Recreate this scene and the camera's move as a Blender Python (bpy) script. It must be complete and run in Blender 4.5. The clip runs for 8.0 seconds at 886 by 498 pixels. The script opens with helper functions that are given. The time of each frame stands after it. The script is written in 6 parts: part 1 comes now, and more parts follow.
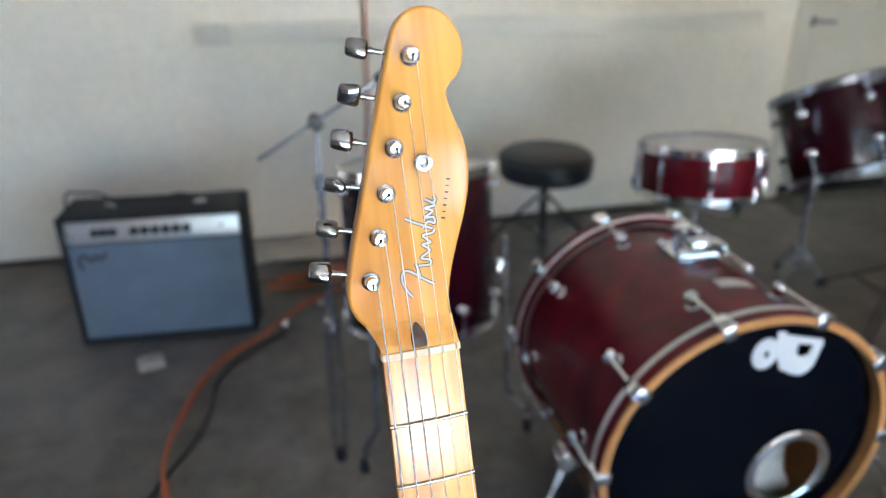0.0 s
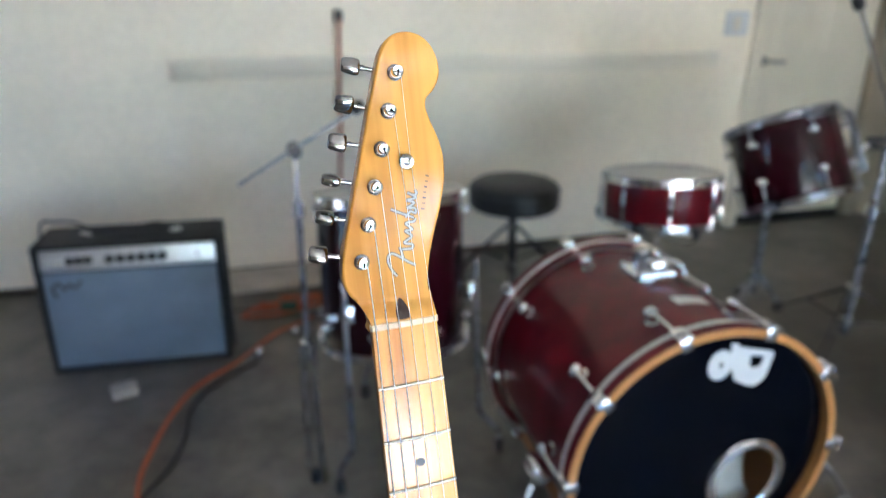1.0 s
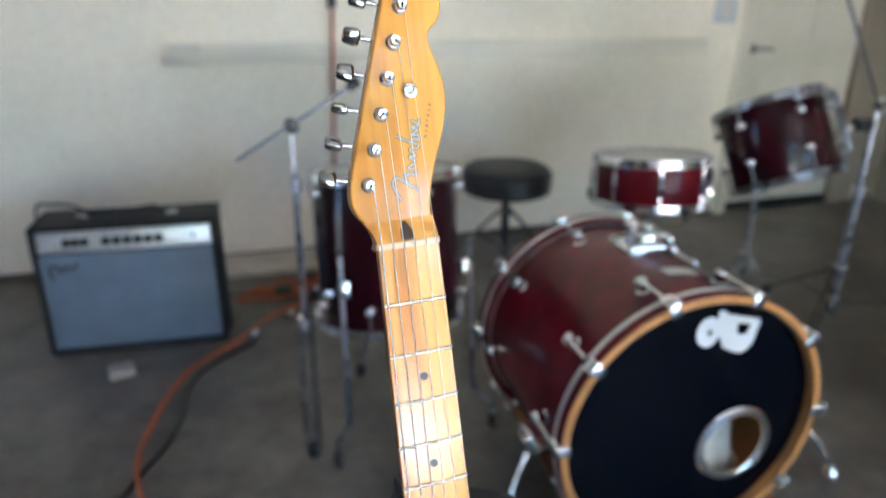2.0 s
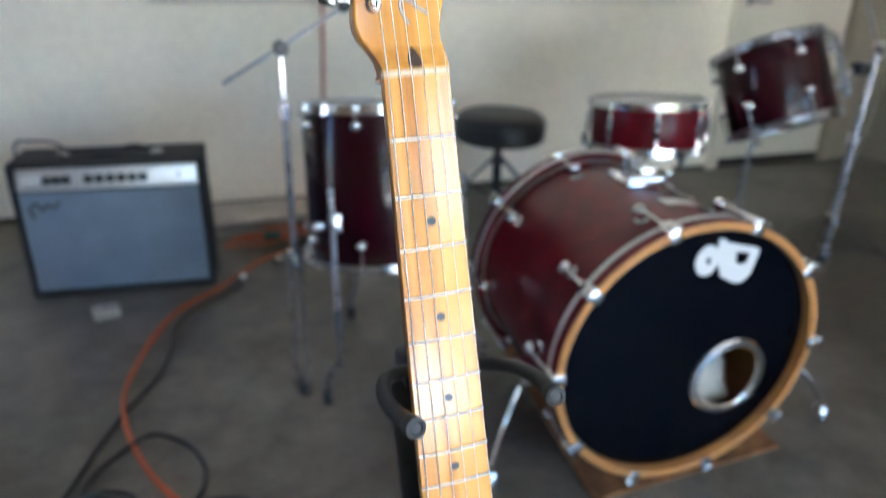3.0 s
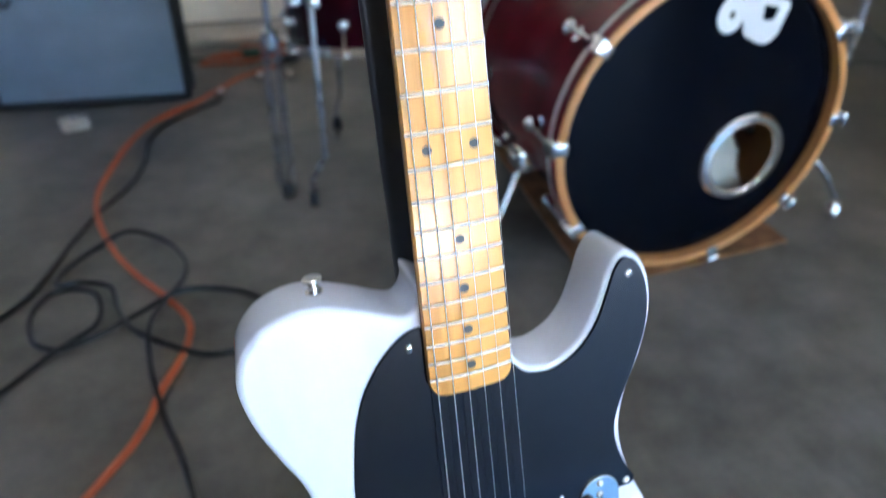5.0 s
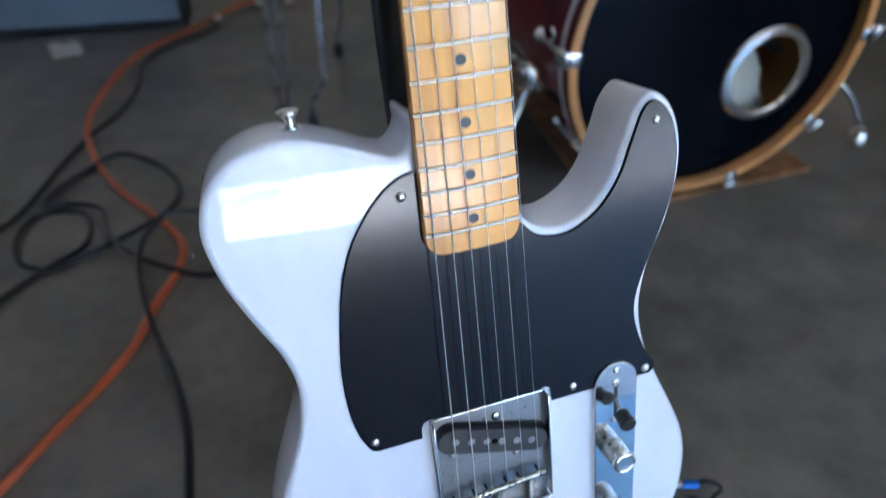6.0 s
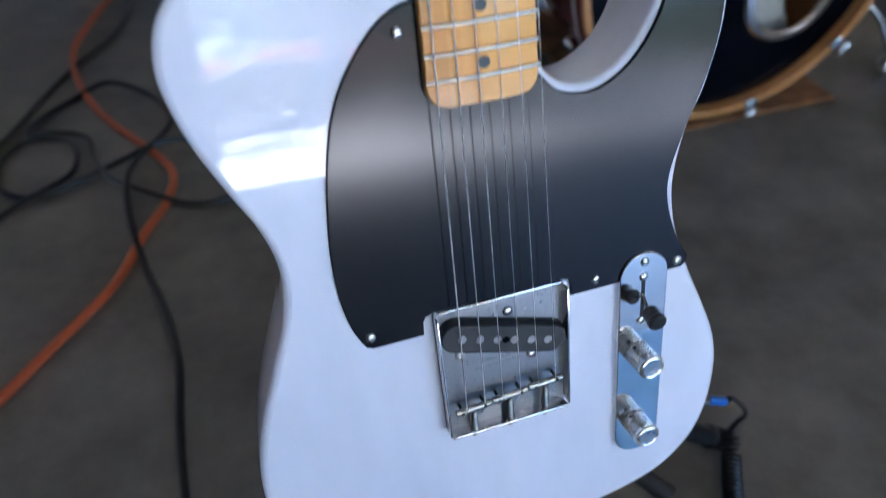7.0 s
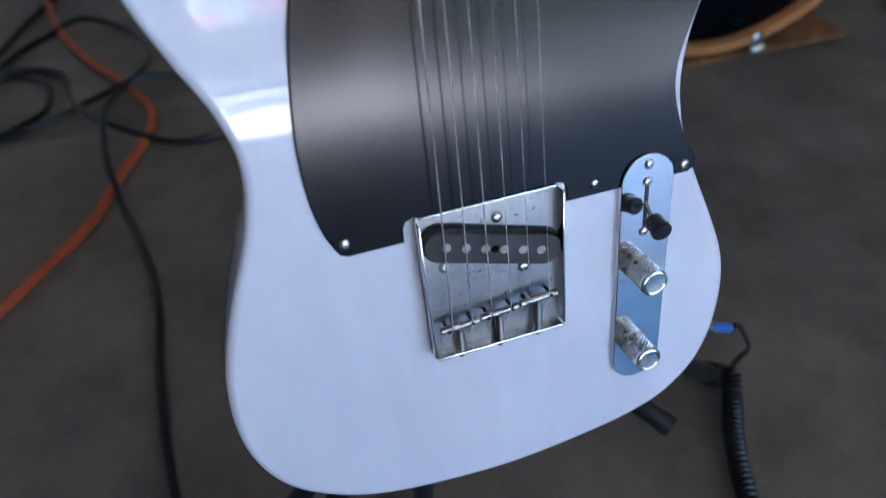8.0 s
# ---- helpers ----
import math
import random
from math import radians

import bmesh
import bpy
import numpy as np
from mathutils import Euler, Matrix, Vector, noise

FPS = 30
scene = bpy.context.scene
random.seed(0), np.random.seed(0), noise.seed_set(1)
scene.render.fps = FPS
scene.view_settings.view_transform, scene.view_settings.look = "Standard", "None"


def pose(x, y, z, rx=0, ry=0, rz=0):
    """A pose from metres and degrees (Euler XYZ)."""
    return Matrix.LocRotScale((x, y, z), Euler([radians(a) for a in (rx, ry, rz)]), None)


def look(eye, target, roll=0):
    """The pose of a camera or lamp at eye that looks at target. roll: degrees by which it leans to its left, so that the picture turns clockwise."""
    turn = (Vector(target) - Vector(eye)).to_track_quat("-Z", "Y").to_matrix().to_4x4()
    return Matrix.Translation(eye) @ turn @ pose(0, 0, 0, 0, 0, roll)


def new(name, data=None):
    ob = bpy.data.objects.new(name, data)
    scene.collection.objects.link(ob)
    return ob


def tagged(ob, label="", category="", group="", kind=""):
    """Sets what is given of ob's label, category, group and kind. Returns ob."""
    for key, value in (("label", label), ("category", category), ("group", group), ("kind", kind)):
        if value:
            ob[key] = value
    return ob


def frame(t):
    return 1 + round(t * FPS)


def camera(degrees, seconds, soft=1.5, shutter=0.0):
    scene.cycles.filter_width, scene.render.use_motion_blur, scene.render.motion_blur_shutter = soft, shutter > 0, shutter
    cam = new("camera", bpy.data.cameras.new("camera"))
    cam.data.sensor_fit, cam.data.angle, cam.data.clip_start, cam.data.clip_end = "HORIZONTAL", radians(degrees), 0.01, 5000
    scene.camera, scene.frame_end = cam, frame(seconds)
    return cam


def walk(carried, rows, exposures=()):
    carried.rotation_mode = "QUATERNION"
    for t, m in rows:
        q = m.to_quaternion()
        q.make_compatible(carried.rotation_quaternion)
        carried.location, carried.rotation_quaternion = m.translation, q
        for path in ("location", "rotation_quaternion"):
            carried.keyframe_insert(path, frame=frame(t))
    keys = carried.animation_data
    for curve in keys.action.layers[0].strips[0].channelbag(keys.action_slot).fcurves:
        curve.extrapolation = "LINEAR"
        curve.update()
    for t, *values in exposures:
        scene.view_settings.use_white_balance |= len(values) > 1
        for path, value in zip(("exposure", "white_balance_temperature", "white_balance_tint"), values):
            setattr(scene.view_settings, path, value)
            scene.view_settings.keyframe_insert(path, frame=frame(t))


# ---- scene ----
cam = camera(66.41, 8.0, soft=0.95, shutter=0.7)
cam.data.dof.use_dof = True
cam.data.dof.focus_distance = 0.37
cam.data.dof.aperture_fstop = cam.data.lens / 5.2
PATH = [
    (0.0, (-0.0606, -0.2902, 1.1212), (0.3801, 1.4892, 0.3215), -0.125),
    (0.5, (-0.0717, -0.324, 1.1256), (0.4313, 1.4647, 0.3857), 0.194),
    (1.0, (-0.0823, -0.3544, 1.1181), (0.4518, 1.4409, 0.4170), 0.586),
    (2.5, (-0.1061, -0.3968, 1.0485), (0.4598, 1.3725, 0.3073), 0.827),
    (3.0, (-0.1111, -0.3881, 0.9973), (0.4711, 1.3518, 0.2013), 1.552),
    (3.5, (-0.1127, -0.3902, 0.9547), (0.4836, 1.3132, 0.0929), 1.807),
    (4.0, (-0.1073, -0.3894, 0.8939), (0.4875, 1.2640, -0.0613), 1.795),
    (4.5, (-0.102, -0.3859, 0.8351), (0.4703, 1.2213, -0.2086), 1.568),
    (6.0, (-0.0867, -0.3755, 0.6995), (0.4208, 1.1286, -0.5171), 1.51),
    (6.5, (-0.0863, -0.3705, 0.6652), (0.4045, 1.1066, -0.5908), 1.364),
    (7.0, (-0.0814, -0.3629, 0.6287), (0.3935, 1.0711, -0.6820), 1.229),
    (7.5, (-0.0763, -0.3578, 0.6042), (0.3841, 1.0260, -0.7644), 1.159),
    (8.0, (-0.0716, -0.3585, 0.5826), (0.3891, 0.9969, -0.8141), 1.389),
]
EXPOSURES = [(0.0, 5.46, 5540, 13), (1.0, 5.45, 5540, 12), (2.5, 5.47, 5520, 12), (3.5, 5.66, 5440, 12), (4.5, 5.74, 5300, 11), (6.0, 5.06, 5260, 12), (6.5, 4.88, 5280, 14), (8.0, 4.56, 5340, 17)]
walk(cam, [(t, look(eye, target, roll)) for t, eye, target, roll in PATH], EXPOSURES)

# ---- world, sun ----
SUN_EL, SUN_AZ = 75.0, 18.0
world = bpy.data.worlds.new("sky")
scene.world = world
world.use_nodes = True
wn = world.node_tree
sky = wn.nodes.new("ShaderNodeTexSky")
sky.sky_type = "NISHITA"
sky.sun_disc = False
sky.sun_elevation = radians(SUN_EL)
sky.sun_rotation = radians(SUN_AZ)
wn.links.new(sky.outputs[0], wn.nodes["Background"].inputs[0])
wn.nodes["Background"].inputs[1].default_value = 0.07
sun = new("sun", bpy.data.lights.new("sun", "SUN"))
sun.data.energy = 5.0
sun.data.angle = radians(0.53)
sun.data.color = (1.0, 0.95, 0.88)
_a, _e = radians(SUN_AZ), radians(SUN_EL)
SUN_DIR = Vector((math.sin(_a) * math.cos(_e), math.cos(_a) * math.cos(_e), math.sin(_e)))
sun.matrix_world = look(SUN_DIR * 20, (0, 0, 0))


# ---- materials ----
def mat(name, colour, rough=0.5, metal=0.0, coat=0.0, grain=0.0, scale=8.0, fine=60.0, bump=0.0, spread=None, stretch=(1, 1, 1), rough_var=0.0, coat_rough=0.05, ior=1.5, coat_ior=1.5):
    """A plain procedural surface: colour with coarse and fine variation, gloss and a little relief."""
    m = bpy.data.materials.new(name)
    m.use_nodes = True
    nt = m.node_tree
    b = nt.nodes["Principled BSDF"]
    b.inputs["Base Color"].default_value = (*colour, 1)
    b.inputs["Roughness"].default_value = rough
    b.inputs["Metallic"].default_value = metal
    b.inputs["Coat Weight"].default_value = coat
    b.inputs["Coat Roughness"].default_value = coat_rough
    b.inputs["IOR"].default_value = ior
    b.inputs["Coat IOR"].default_value = coat_ior
    if grain or bump or rough_var:
        tc = nt.nodes.new("ShaderNodeTexCoord")
        mp = nt.nodes.new("ShaderNodeMapping")
        mp.inputs["Scale"].default_value = stretch
        nt.links.new(tc.outputs["Object"], mp.inputs["Vector"])
        n1 = nt.nodes.new("ShaderNodeTexNoise")
        n1.inputs["Scale"].default_value = scale
        n1.inputs["Detail"].default_value = 6
        n2 = nt.nodes.new("ShaderNodeTexNoise")
        n2.inputs["Scale"].default_value = fine
        n2.inputs["Detail"].default_value = 8
        for n in (n1, n2):
            nt.links.new(mp.outputs[0], n.inputs["Vector"])
        mix = nt.nodes.new("ShaderNodeMath")
        mix.operation = "MULTIPLY_ADD"
        nt.links.new(n2.outputs["Fac"], mix.inputs[0])
        mix.inputs[1].default_value = 0.45
        nt.links.new(n1.outputs["Fac"], mix.inputs[2])
        if grain:
            ramp = nt.nodes.new("ShaderNodeValToRGB")
            other = spread or tuple(min(1, c * (1 + grain)) for c in colour)
            ramp.color_ramp.elements[0].position = 0.5
            ramp.color_ramp.elements[1].position = 0.95
            ramp.color_ramp.elements[0].color = (*[c * (1 - grain) for c in colour], 1)
            ramp.color_ramp.elements[1].color = (*other, 1)
            nt.links.new(mix.outputs[0], ramp.inputs[0])
            nt.links.new(ramp.outputs[0], b.inputs["Base Color"])
        if rough_var:
            rr = nt.nodes.new("ShaderNodeMapRange")
            rr.inputs["From Min"].default_value = 0.45
            rr.inputs["From Max"].default_value = 1.0
            rr.inputs["To Min"].default_value = max(0.02, rough - rough_var)
            rr.inputs["To Max"].default_value = min(1, rough + rough_var)
            nt.links.new(mix.outputs[0], rr.inputs["Value"])
            nt.links.new(rr.outputs[0], b.inputs["Roughness"])
        if bump:
            bp = nt.nodes.new("ShaderNodeBump")
            bp.inputs["Strength"].default_value = bump
            bp.inputs["Distance"].default_value = 0.002
            nt.links.new(mix.outputs[0], bp.inputs["Height"])
            nt.links.new(bp.outputs[0], b.inputs["Normal"])
    return m


def figured_maple(name, dark, light, along, gloss=0.06, coat=1.0, ripple=0.0):
    """Amber lacquered maple: long grain lines with soft cross figure under a gloss coat."""
    m = mat(name, light, rough=0.42, coat=coat, coat_rough=gloss, ior=1.2)
    nt = m.node_tree
    b = nt.nodes["Principled BSDF"]
    tc = nt.nodes.new("ShaderNodeTexCoord")
    mp = nt.nodes.new("ShaderNodeMapping")
    mp.inputs["Scale"].default_value = (1, 1, along)
    nt.links.new(tc.outputs["Object"], mp.inputs["Vector"])
    n1 = nt.nodes.new("ShaderNodeTexNoise")
    n1.inputs["Scale"].default_value = 160
    n1.inputs["Detail"].default_value = 5
    n2 = nt.nodes.new("ShaderNodeTexNoise")
    n2.inputs["Scale"].default_value = 22
    n2.inputs["Detail"].default_value = 3
    for n in (n1, n2):
        nt.links.new(mp.outputs[0], n.inputs["Vector"])
    mix = nt.nodes.new("ShaderNodeMath")
    mix.operation = "MULTIPLY_ADD"
    mix.inputs[1].default_value = 0.5
    nt.links.new(n1.outputs["Fac"], mix.inputs[0])
    nt.links.new(n2.outputs["Fac"], mix.inputs[2])
    ramp = nt.nodes.new("ShaderNodeValToRGB")
    ramp.color_ramp.elements[0].position = 0.56
    ramp.color_ramp.elements[1].position = 0.84
    ramp.color_ramp.elements[0].color = (*dark, 1)
    ramp.color_ramp.elements[1].color = (*light, 1)
    nt.links.new(mix.outputs[0], ramp.inputs[0])
    nt.links.new(ramp.outputs[0], b.inputs["Base Color"])
    if ripple:
        # the lacquer follows the grain in shallow ripples
        bp = nt.nodes.new("ShaderNodeBump")
        bp.inputs["Strength"].default_value = ripple
        bp.inputs["Distance"].default_value = 0.002
        nt.links.new(n1.outputs["Fac"], bp.inputs["Height"])
        nt.links.new(bp.outputs[0], b.inputs["Coat Normal"])
    return m


M_MAPLE = figured_maple("amber_maple", (0.43, 0.145, 0.016), (0.78, 0.39, 0.080), 0.035, 0.17, 0.9, 0.15)
M_HEAD = figured_maple("headstock_maple", (0.53, 0.215, 0.030), (0.74, 0.365, 0.070), 0.035, 0.08, 0.8)
# White body lacquer with the blue tint of skylight put into its colour.
M_WHITE = mat("sky_tinted_white_lacquer", (0.75, 0.77, 0.875), rough=0.4, coat=1.0, coat_rough=0.015, grain=0.07, scale=11, fine=60, stretch=(1, 1, 0.3), coat_ior=1.48, ior=1.25)
M_GUARD = mat("black_satin_fibre", (0.005, 0.006, 0.010), rough=0.16, grain=0.15, scale=9, fine=180, ior=1.42)
M_CHROME = mat("chrome", (0.78, 0.78, 0.8), rough=0.12, metal=1.0, rough_var=0.05, scale=30, fine=200)
M_PLATE = mat("mirror_chrome", (0.80, 0.81, 0.83), rough=0.07, metal=1.0, rough_var=0.03, scale=30, fine=200)
M_TUNER = mat("dark_chrome", (0.42, 0.41, 0.40), rough=0.05, metal=1.0)
M_STEEL = mat("dull_grey_steel", (0.28, 0.29, 0.32), rough=0.28, metal=1.0, rough_var=0.08, scale=20, fine=200)
M_NICKEL = mat("worn_nickel", (0.62, 0.61, 0.60), rough=0.26, metal=1.0, rough_var=0.12, scale=60, fine=400, bump=0.03)
M_BRIDGE = mat("pitted_nickel_plate", (0.37, 0.385, 0.405), rough=0.30, metal=1.0, rough_var=0.04, grain=0.06, scale=320, fine=900, bump=0.05)
M_SCREW = mat("dark_steel_screw", (0.46, 0.45, 0.43), rough=0.32, metal=1.0)
M_POLE = mat("grey_magnet", (0.34, 0.34, 0.35), rough=0.5, metal=0.8, grain=0.2, scale=300)
M_SADDLE = mat("dull_nickel", (0.46, 0.44, 0.41), rough=0.22, metal=1.0, rough_var=0.06, scale=80, fine=500)
M_KNURL = mat("knurled_nickel", (0.62, 0.62, 0.61), rough=0.25, metal=1.0, rough_var=0.06, scale=60, fine=400)
M_FRET = mat("fret_wire", (0.50, 0.45, 0.37), rough=0.27, metal=1.0)
M_STRING = mat("steel_string", (0.86, 0.85, 0.83), rough=0.42, metal=0.7)
M_BONE = mat("lacquered_bone", (0.72, 0.55, 0.36), rough=0.35, grain=0.08, scale=80, fine=300)
M_HOLE = mat("deep_black", (0.004, 0.004, 0.004), rough=0.9, ior=1.08)
M_DOT = mat("black_dot", (0.010, 0.013, 0.011), rough=0.4)
M_WALNUT = mat("walnut", (0.05, 0.022, 0.01), rough=0.4, grain=0.4, scale=120, fine=500, coat=0.8)
M_SILVERINK = mat("silver_decal", (0.50, 0.475, 0.43), rough=0.4, metal=0.2)
M_BLACKINK = mat("black_decal", (0.015, 0.013, 0.012), rough=0.45)
M_BLACK = mat("black_plastic", (0.014, 0.014, 0.015), rough=0.38, grain=0.2, scale=60, fine=300)
M_PICKUP = mat("black_pickup", (0.03, 0.03, 0.033), rough=0.55, grain=0.2, scale=60, fine=300)
M_RUBBER = mat("black_rubber", (0.009, 0.009, 0.010), rough=0.5, grain=0.3, scale=60, fine=400, bump=0.2)
M_STAND = mat("black_powder_coat", (0.012, 0.012, 0.013), rough=0.32, grain=0.2, scale=60, fine=500)
M_BLUE = mat("blue_plastic", (0.02, 0.12, 0.42), rough=0.3)
M_SHELL = mat("cherry_lacquer", (0.100, 0.004, 0.009), rough=0.4, coat=1.0, coat_rough=0.25, grain=0.35, scale=3, fine=60, stretch=(6, 6, 0.6), ior=1.1, coat_ior=1.34)
# The cherry lacquer again in a darker tone, for the two toms.
M_SHELL_DARK = mat("darker_cherry_lacquer", (0.019, 0.001, 0.004), rough=0.4, coat=1.0, coat_rough=0.16, grain=0.35, scale=3, fine=60, stretch=(6, 6, 0.6), ior=1.1, coat_ior=1.36)
M_HOOP = mat("maple_hoop", (0.52, 0.24, 0.075), rough=0.35, coat=0.7, grain=0.18, scale=9, fine=90)
M_INLAY = mat("grey_inlay", (0.62, 0.56, 0.53), rough=0.35, coat=0.6, grain=0.1, scale=30)
M_HEADBLACK = mat("black_drum_head", (0.0015, 0.0020, 0.0045), rough=0.07, grain=0.2, scale=6, fine=120, rough_var=0.03, ior=1.23)
M_HEADWHITE = mat("coated_drum_head", (0.62, 0.6, 0.55), rough=0.6, grain=0.06, scale=20, fine=300)
M_DECAL = mat("white_decal", (0.64, 0.65, 0.66), rough=0.4, grain=0.02, scale=30)
M_CLOTH = mat("white_cloth", (0.44, 0.415, 0.365), rough=0.9, grain=0.12, scale=30, fine=300, bump=0.4)
M_VINYL = mat("black_vinyl", (0.013, 0.012, 0.012), rough=0.42, grain=0.3, scale=90, fine=700, bump=0.5)
M_TOLEX = mat("black_tolex", (0.009, 0.009, 0.010), rough=0.7, grain=0.35, scale=120, fine=900, bump=0.7)
M_GRILLE = mat("silver_blue_grille_cloth", (0.165, 0.20, 0.245), rough=0.8, grain=0.11, scale=9, fine=900, bump=0.4, stretch=(1, 1, 1.3))
M_PANEL = mat("brushed_aluminium", (0.82, 0.82, 0.82), rough=0.36, metal=0.75, grain=0.06, scale=20, fine=500, stretch=(0.2, 1, 3))
M_KNOB = mat("amp_knob", (0.02, 0.02, 0.02), rough=0.4)
M_ORANGE = mat("orange_cord", (0.40, 0.082, 0.022), rough=0.5, grain=0.12, scale=40, fine=300)
M_CABLE = mat("black_cable", (0.005, 0.005, 0.006), rough=0.34, grain=0.2, scale=60, fine=500)
M_GREEN = mat("green_plastic", (0.015, 0.06, 0.035), rough=0.5)
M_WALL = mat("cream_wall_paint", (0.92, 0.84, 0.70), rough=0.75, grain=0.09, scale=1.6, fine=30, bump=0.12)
# Tan paint, its colour set darker to dim bounced light on the right.
M_SIDEWALL = mat("tan_wall_darkened", (0.28, 0.235, 0.175), rough=0.8, grain=0.08, scale=1.3, fine=30, bump=0.12)
# Unseen west side: its dark colour keeps bounced light off the left.
M_LOW_BOUNCE = mat("low_bounce_board", (0.17, 0.115, 0.07), rough=0.7, grain=0.3, scale=3, fine=60, stretch=(1, 1, 0.15))
M_RAIL = mat("aged_cream_timber", (0.84, 0.78, 0.66), rough=0.6, grain=0.1, scale=6, fine=60, stretch=(0.2, 1, 2))
M_TRIM = mat("off_white_gloss_paint", (0.70, 0.65, 0.54), rough=0.4, grain=0.05, scale=4, fine=60)
M_FOOT_SHADE = mat("wall_foot_shade", (0.09, 0.065, 0.045), rough=0.8, grain=0.4, scale=9, fine=80)
M_CURB = mat("concrete_ledge", (0.50, 0.44, 0.36), rough=0.9, grain=0.2, scale=7, fine=80, bump=0.5)
M_CEIL = mat("ceiling_board", (0.52, 0.495, 0.455), rough=0.9, grain=0.05, scale=2, fine=40)
M_MAT = mat("brown_carpet", (0.20, 0.092, 0.034), rough=0.95, grain=0.5, scale=25, fine=700, bump=1.0)
M_DRIVE = mat("pale_driveway", (0.62, 0.6, 0.56), rough=0.9, grain=0.12, scale=1.2, fine=40, bump=0.3)
M_ASPHALT = mat("pale_worn_asphalt", (0.13, 0.127, 0.124), rough=0.9, grain=0.2, scale=2, fine=90, bump=0.4)
M_LEAF = mat("hedge_leaf", (0.075, 0.115, 0.03), rough=0.6, grain=0.5, scale=5, fine=60)
M_STUCCO = mat("pale_pink_stucco", (0.66, 0.54, 0.49), rough=0.9, grain=0.1, scale=5, fine=80, bump=0.4)
M_BLOSSOM = mat("pink_blossom", (0.72, 0.24, 0.28), rough=0.7, grain=0.2, scale=6, fine=40)
M_FLECK = mat("pale_sun_fleck", (0.62, 0.60, 0.56), rough=0.85, grain=0.15, scale=9, fine=90, bump=0.4)
M_BARK = mat("tree_bark", (0.09, 0.065, 0.045), rough=0.9, grain=0.4, scale=12, fine=80, bump=0.6)


def concrete(name, base):
    """Old garage slab: mottled grey, darker stains, painted uneven light, fine pitting and slight polish."""
    m = mat(name, base, rough=0.3, ior=1.5)
    nt = m.node_tree
    b = nt.nodes["Principled BSDF"]
    tc = nt.nodes.new("ShaderNodeTexCoord")
    noises = []
    for sc, det in ((1.7, 8), (9.0, 8), (130.0, 4)):
        n = nt.nodes.new("ShaderNodeTexNoise")
        n.inputs["Scale"].default_value = sc
        n.inputs["Detail"].default_value = det
        n.inputs["Roughness"].default_value = 0.66
        nt.links.new(tc.outputs["Object"], n.inputs["Vector"])
        noises.append(n)
    ramp = nt.nodes.new("ShaderNodeValToRGB")
    r = ramp.color_ramp
    r.elements[0].position, r.elements[1].position = 0.41, 0.60
    r.elements[0].color = (base[0] * 0.60, base[1] * 0.58, base[2] * 0.53, 1)
    r.elements[1].color = (base[0] * 1.5, base[1] * 1.45, base[2] * 1.36, 1)
    mix = nt.nodes.new("ShaderNodeMix")
    mix.inputs["Factor"].default_value = 0.42
    nt.links.new(noises[0].outputs["Fac"], mix.inputs["A"])
    nt.links.new(noises[1].outputs["Fac"], mix.inputs["B"])
    nt.links.new(mix.outputs["Result"], ramp.inputs[0])
    # broad ragged blotches paint in uneven light: paler by the bass drum, darker by the cables and under the stands
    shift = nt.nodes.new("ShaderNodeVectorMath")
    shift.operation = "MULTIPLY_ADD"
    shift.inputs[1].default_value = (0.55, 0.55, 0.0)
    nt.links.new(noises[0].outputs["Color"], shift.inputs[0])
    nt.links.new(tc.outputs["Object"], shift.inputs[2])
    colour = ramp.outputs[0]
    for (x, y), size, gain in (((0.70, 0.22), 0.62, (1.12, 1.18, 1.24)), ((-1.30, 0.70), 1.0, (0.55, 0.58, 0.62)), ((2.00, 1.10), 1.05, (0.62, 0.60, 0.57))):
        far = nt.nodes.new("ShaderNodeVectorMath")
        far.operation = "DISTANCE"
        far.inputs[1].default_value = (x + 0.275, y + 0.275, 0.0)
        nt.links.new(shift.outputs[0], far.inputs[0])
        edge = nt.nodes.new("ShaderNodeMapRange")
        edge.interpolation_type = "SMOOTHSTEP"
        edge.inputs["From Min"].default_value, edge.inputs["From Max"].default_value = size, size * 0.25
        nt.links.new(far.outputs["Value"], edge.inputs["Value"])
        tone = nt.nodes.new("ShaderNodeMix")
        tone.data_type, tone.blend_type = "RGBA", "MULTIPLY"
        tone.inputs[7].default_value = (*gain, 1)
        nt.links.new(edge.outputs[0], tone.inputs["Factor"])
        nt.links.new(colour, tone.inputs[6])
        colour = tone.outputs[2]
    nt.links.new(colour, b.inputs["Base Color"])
    bp = nt.nodes.new("ShaderNodeBump")
    bp.inputs["Strength"].default_value = 0.35
    bp.inputs["Distance"].default_value = 0.0015
    nt.links.new(noises[2].outputs["Fac"], bp.inputs["Height"])
    nt.links.new(bp.outputs[0], b.inputs["Normal"])
    mr = nt.nodes.new("ShaderNodeMapRange")
    mr.inputs["To Min"].default_value, mr.inputs["To Max"].default_value = 0.34, 0.44
    nt.links.new(noises[1].outputs["Fac"], mr.inputs["Value"])
    nt.links.new(mr.outputs[0], b.inputs["Roughness"])
    return m


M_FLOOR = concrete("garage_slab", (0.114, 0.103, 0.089))


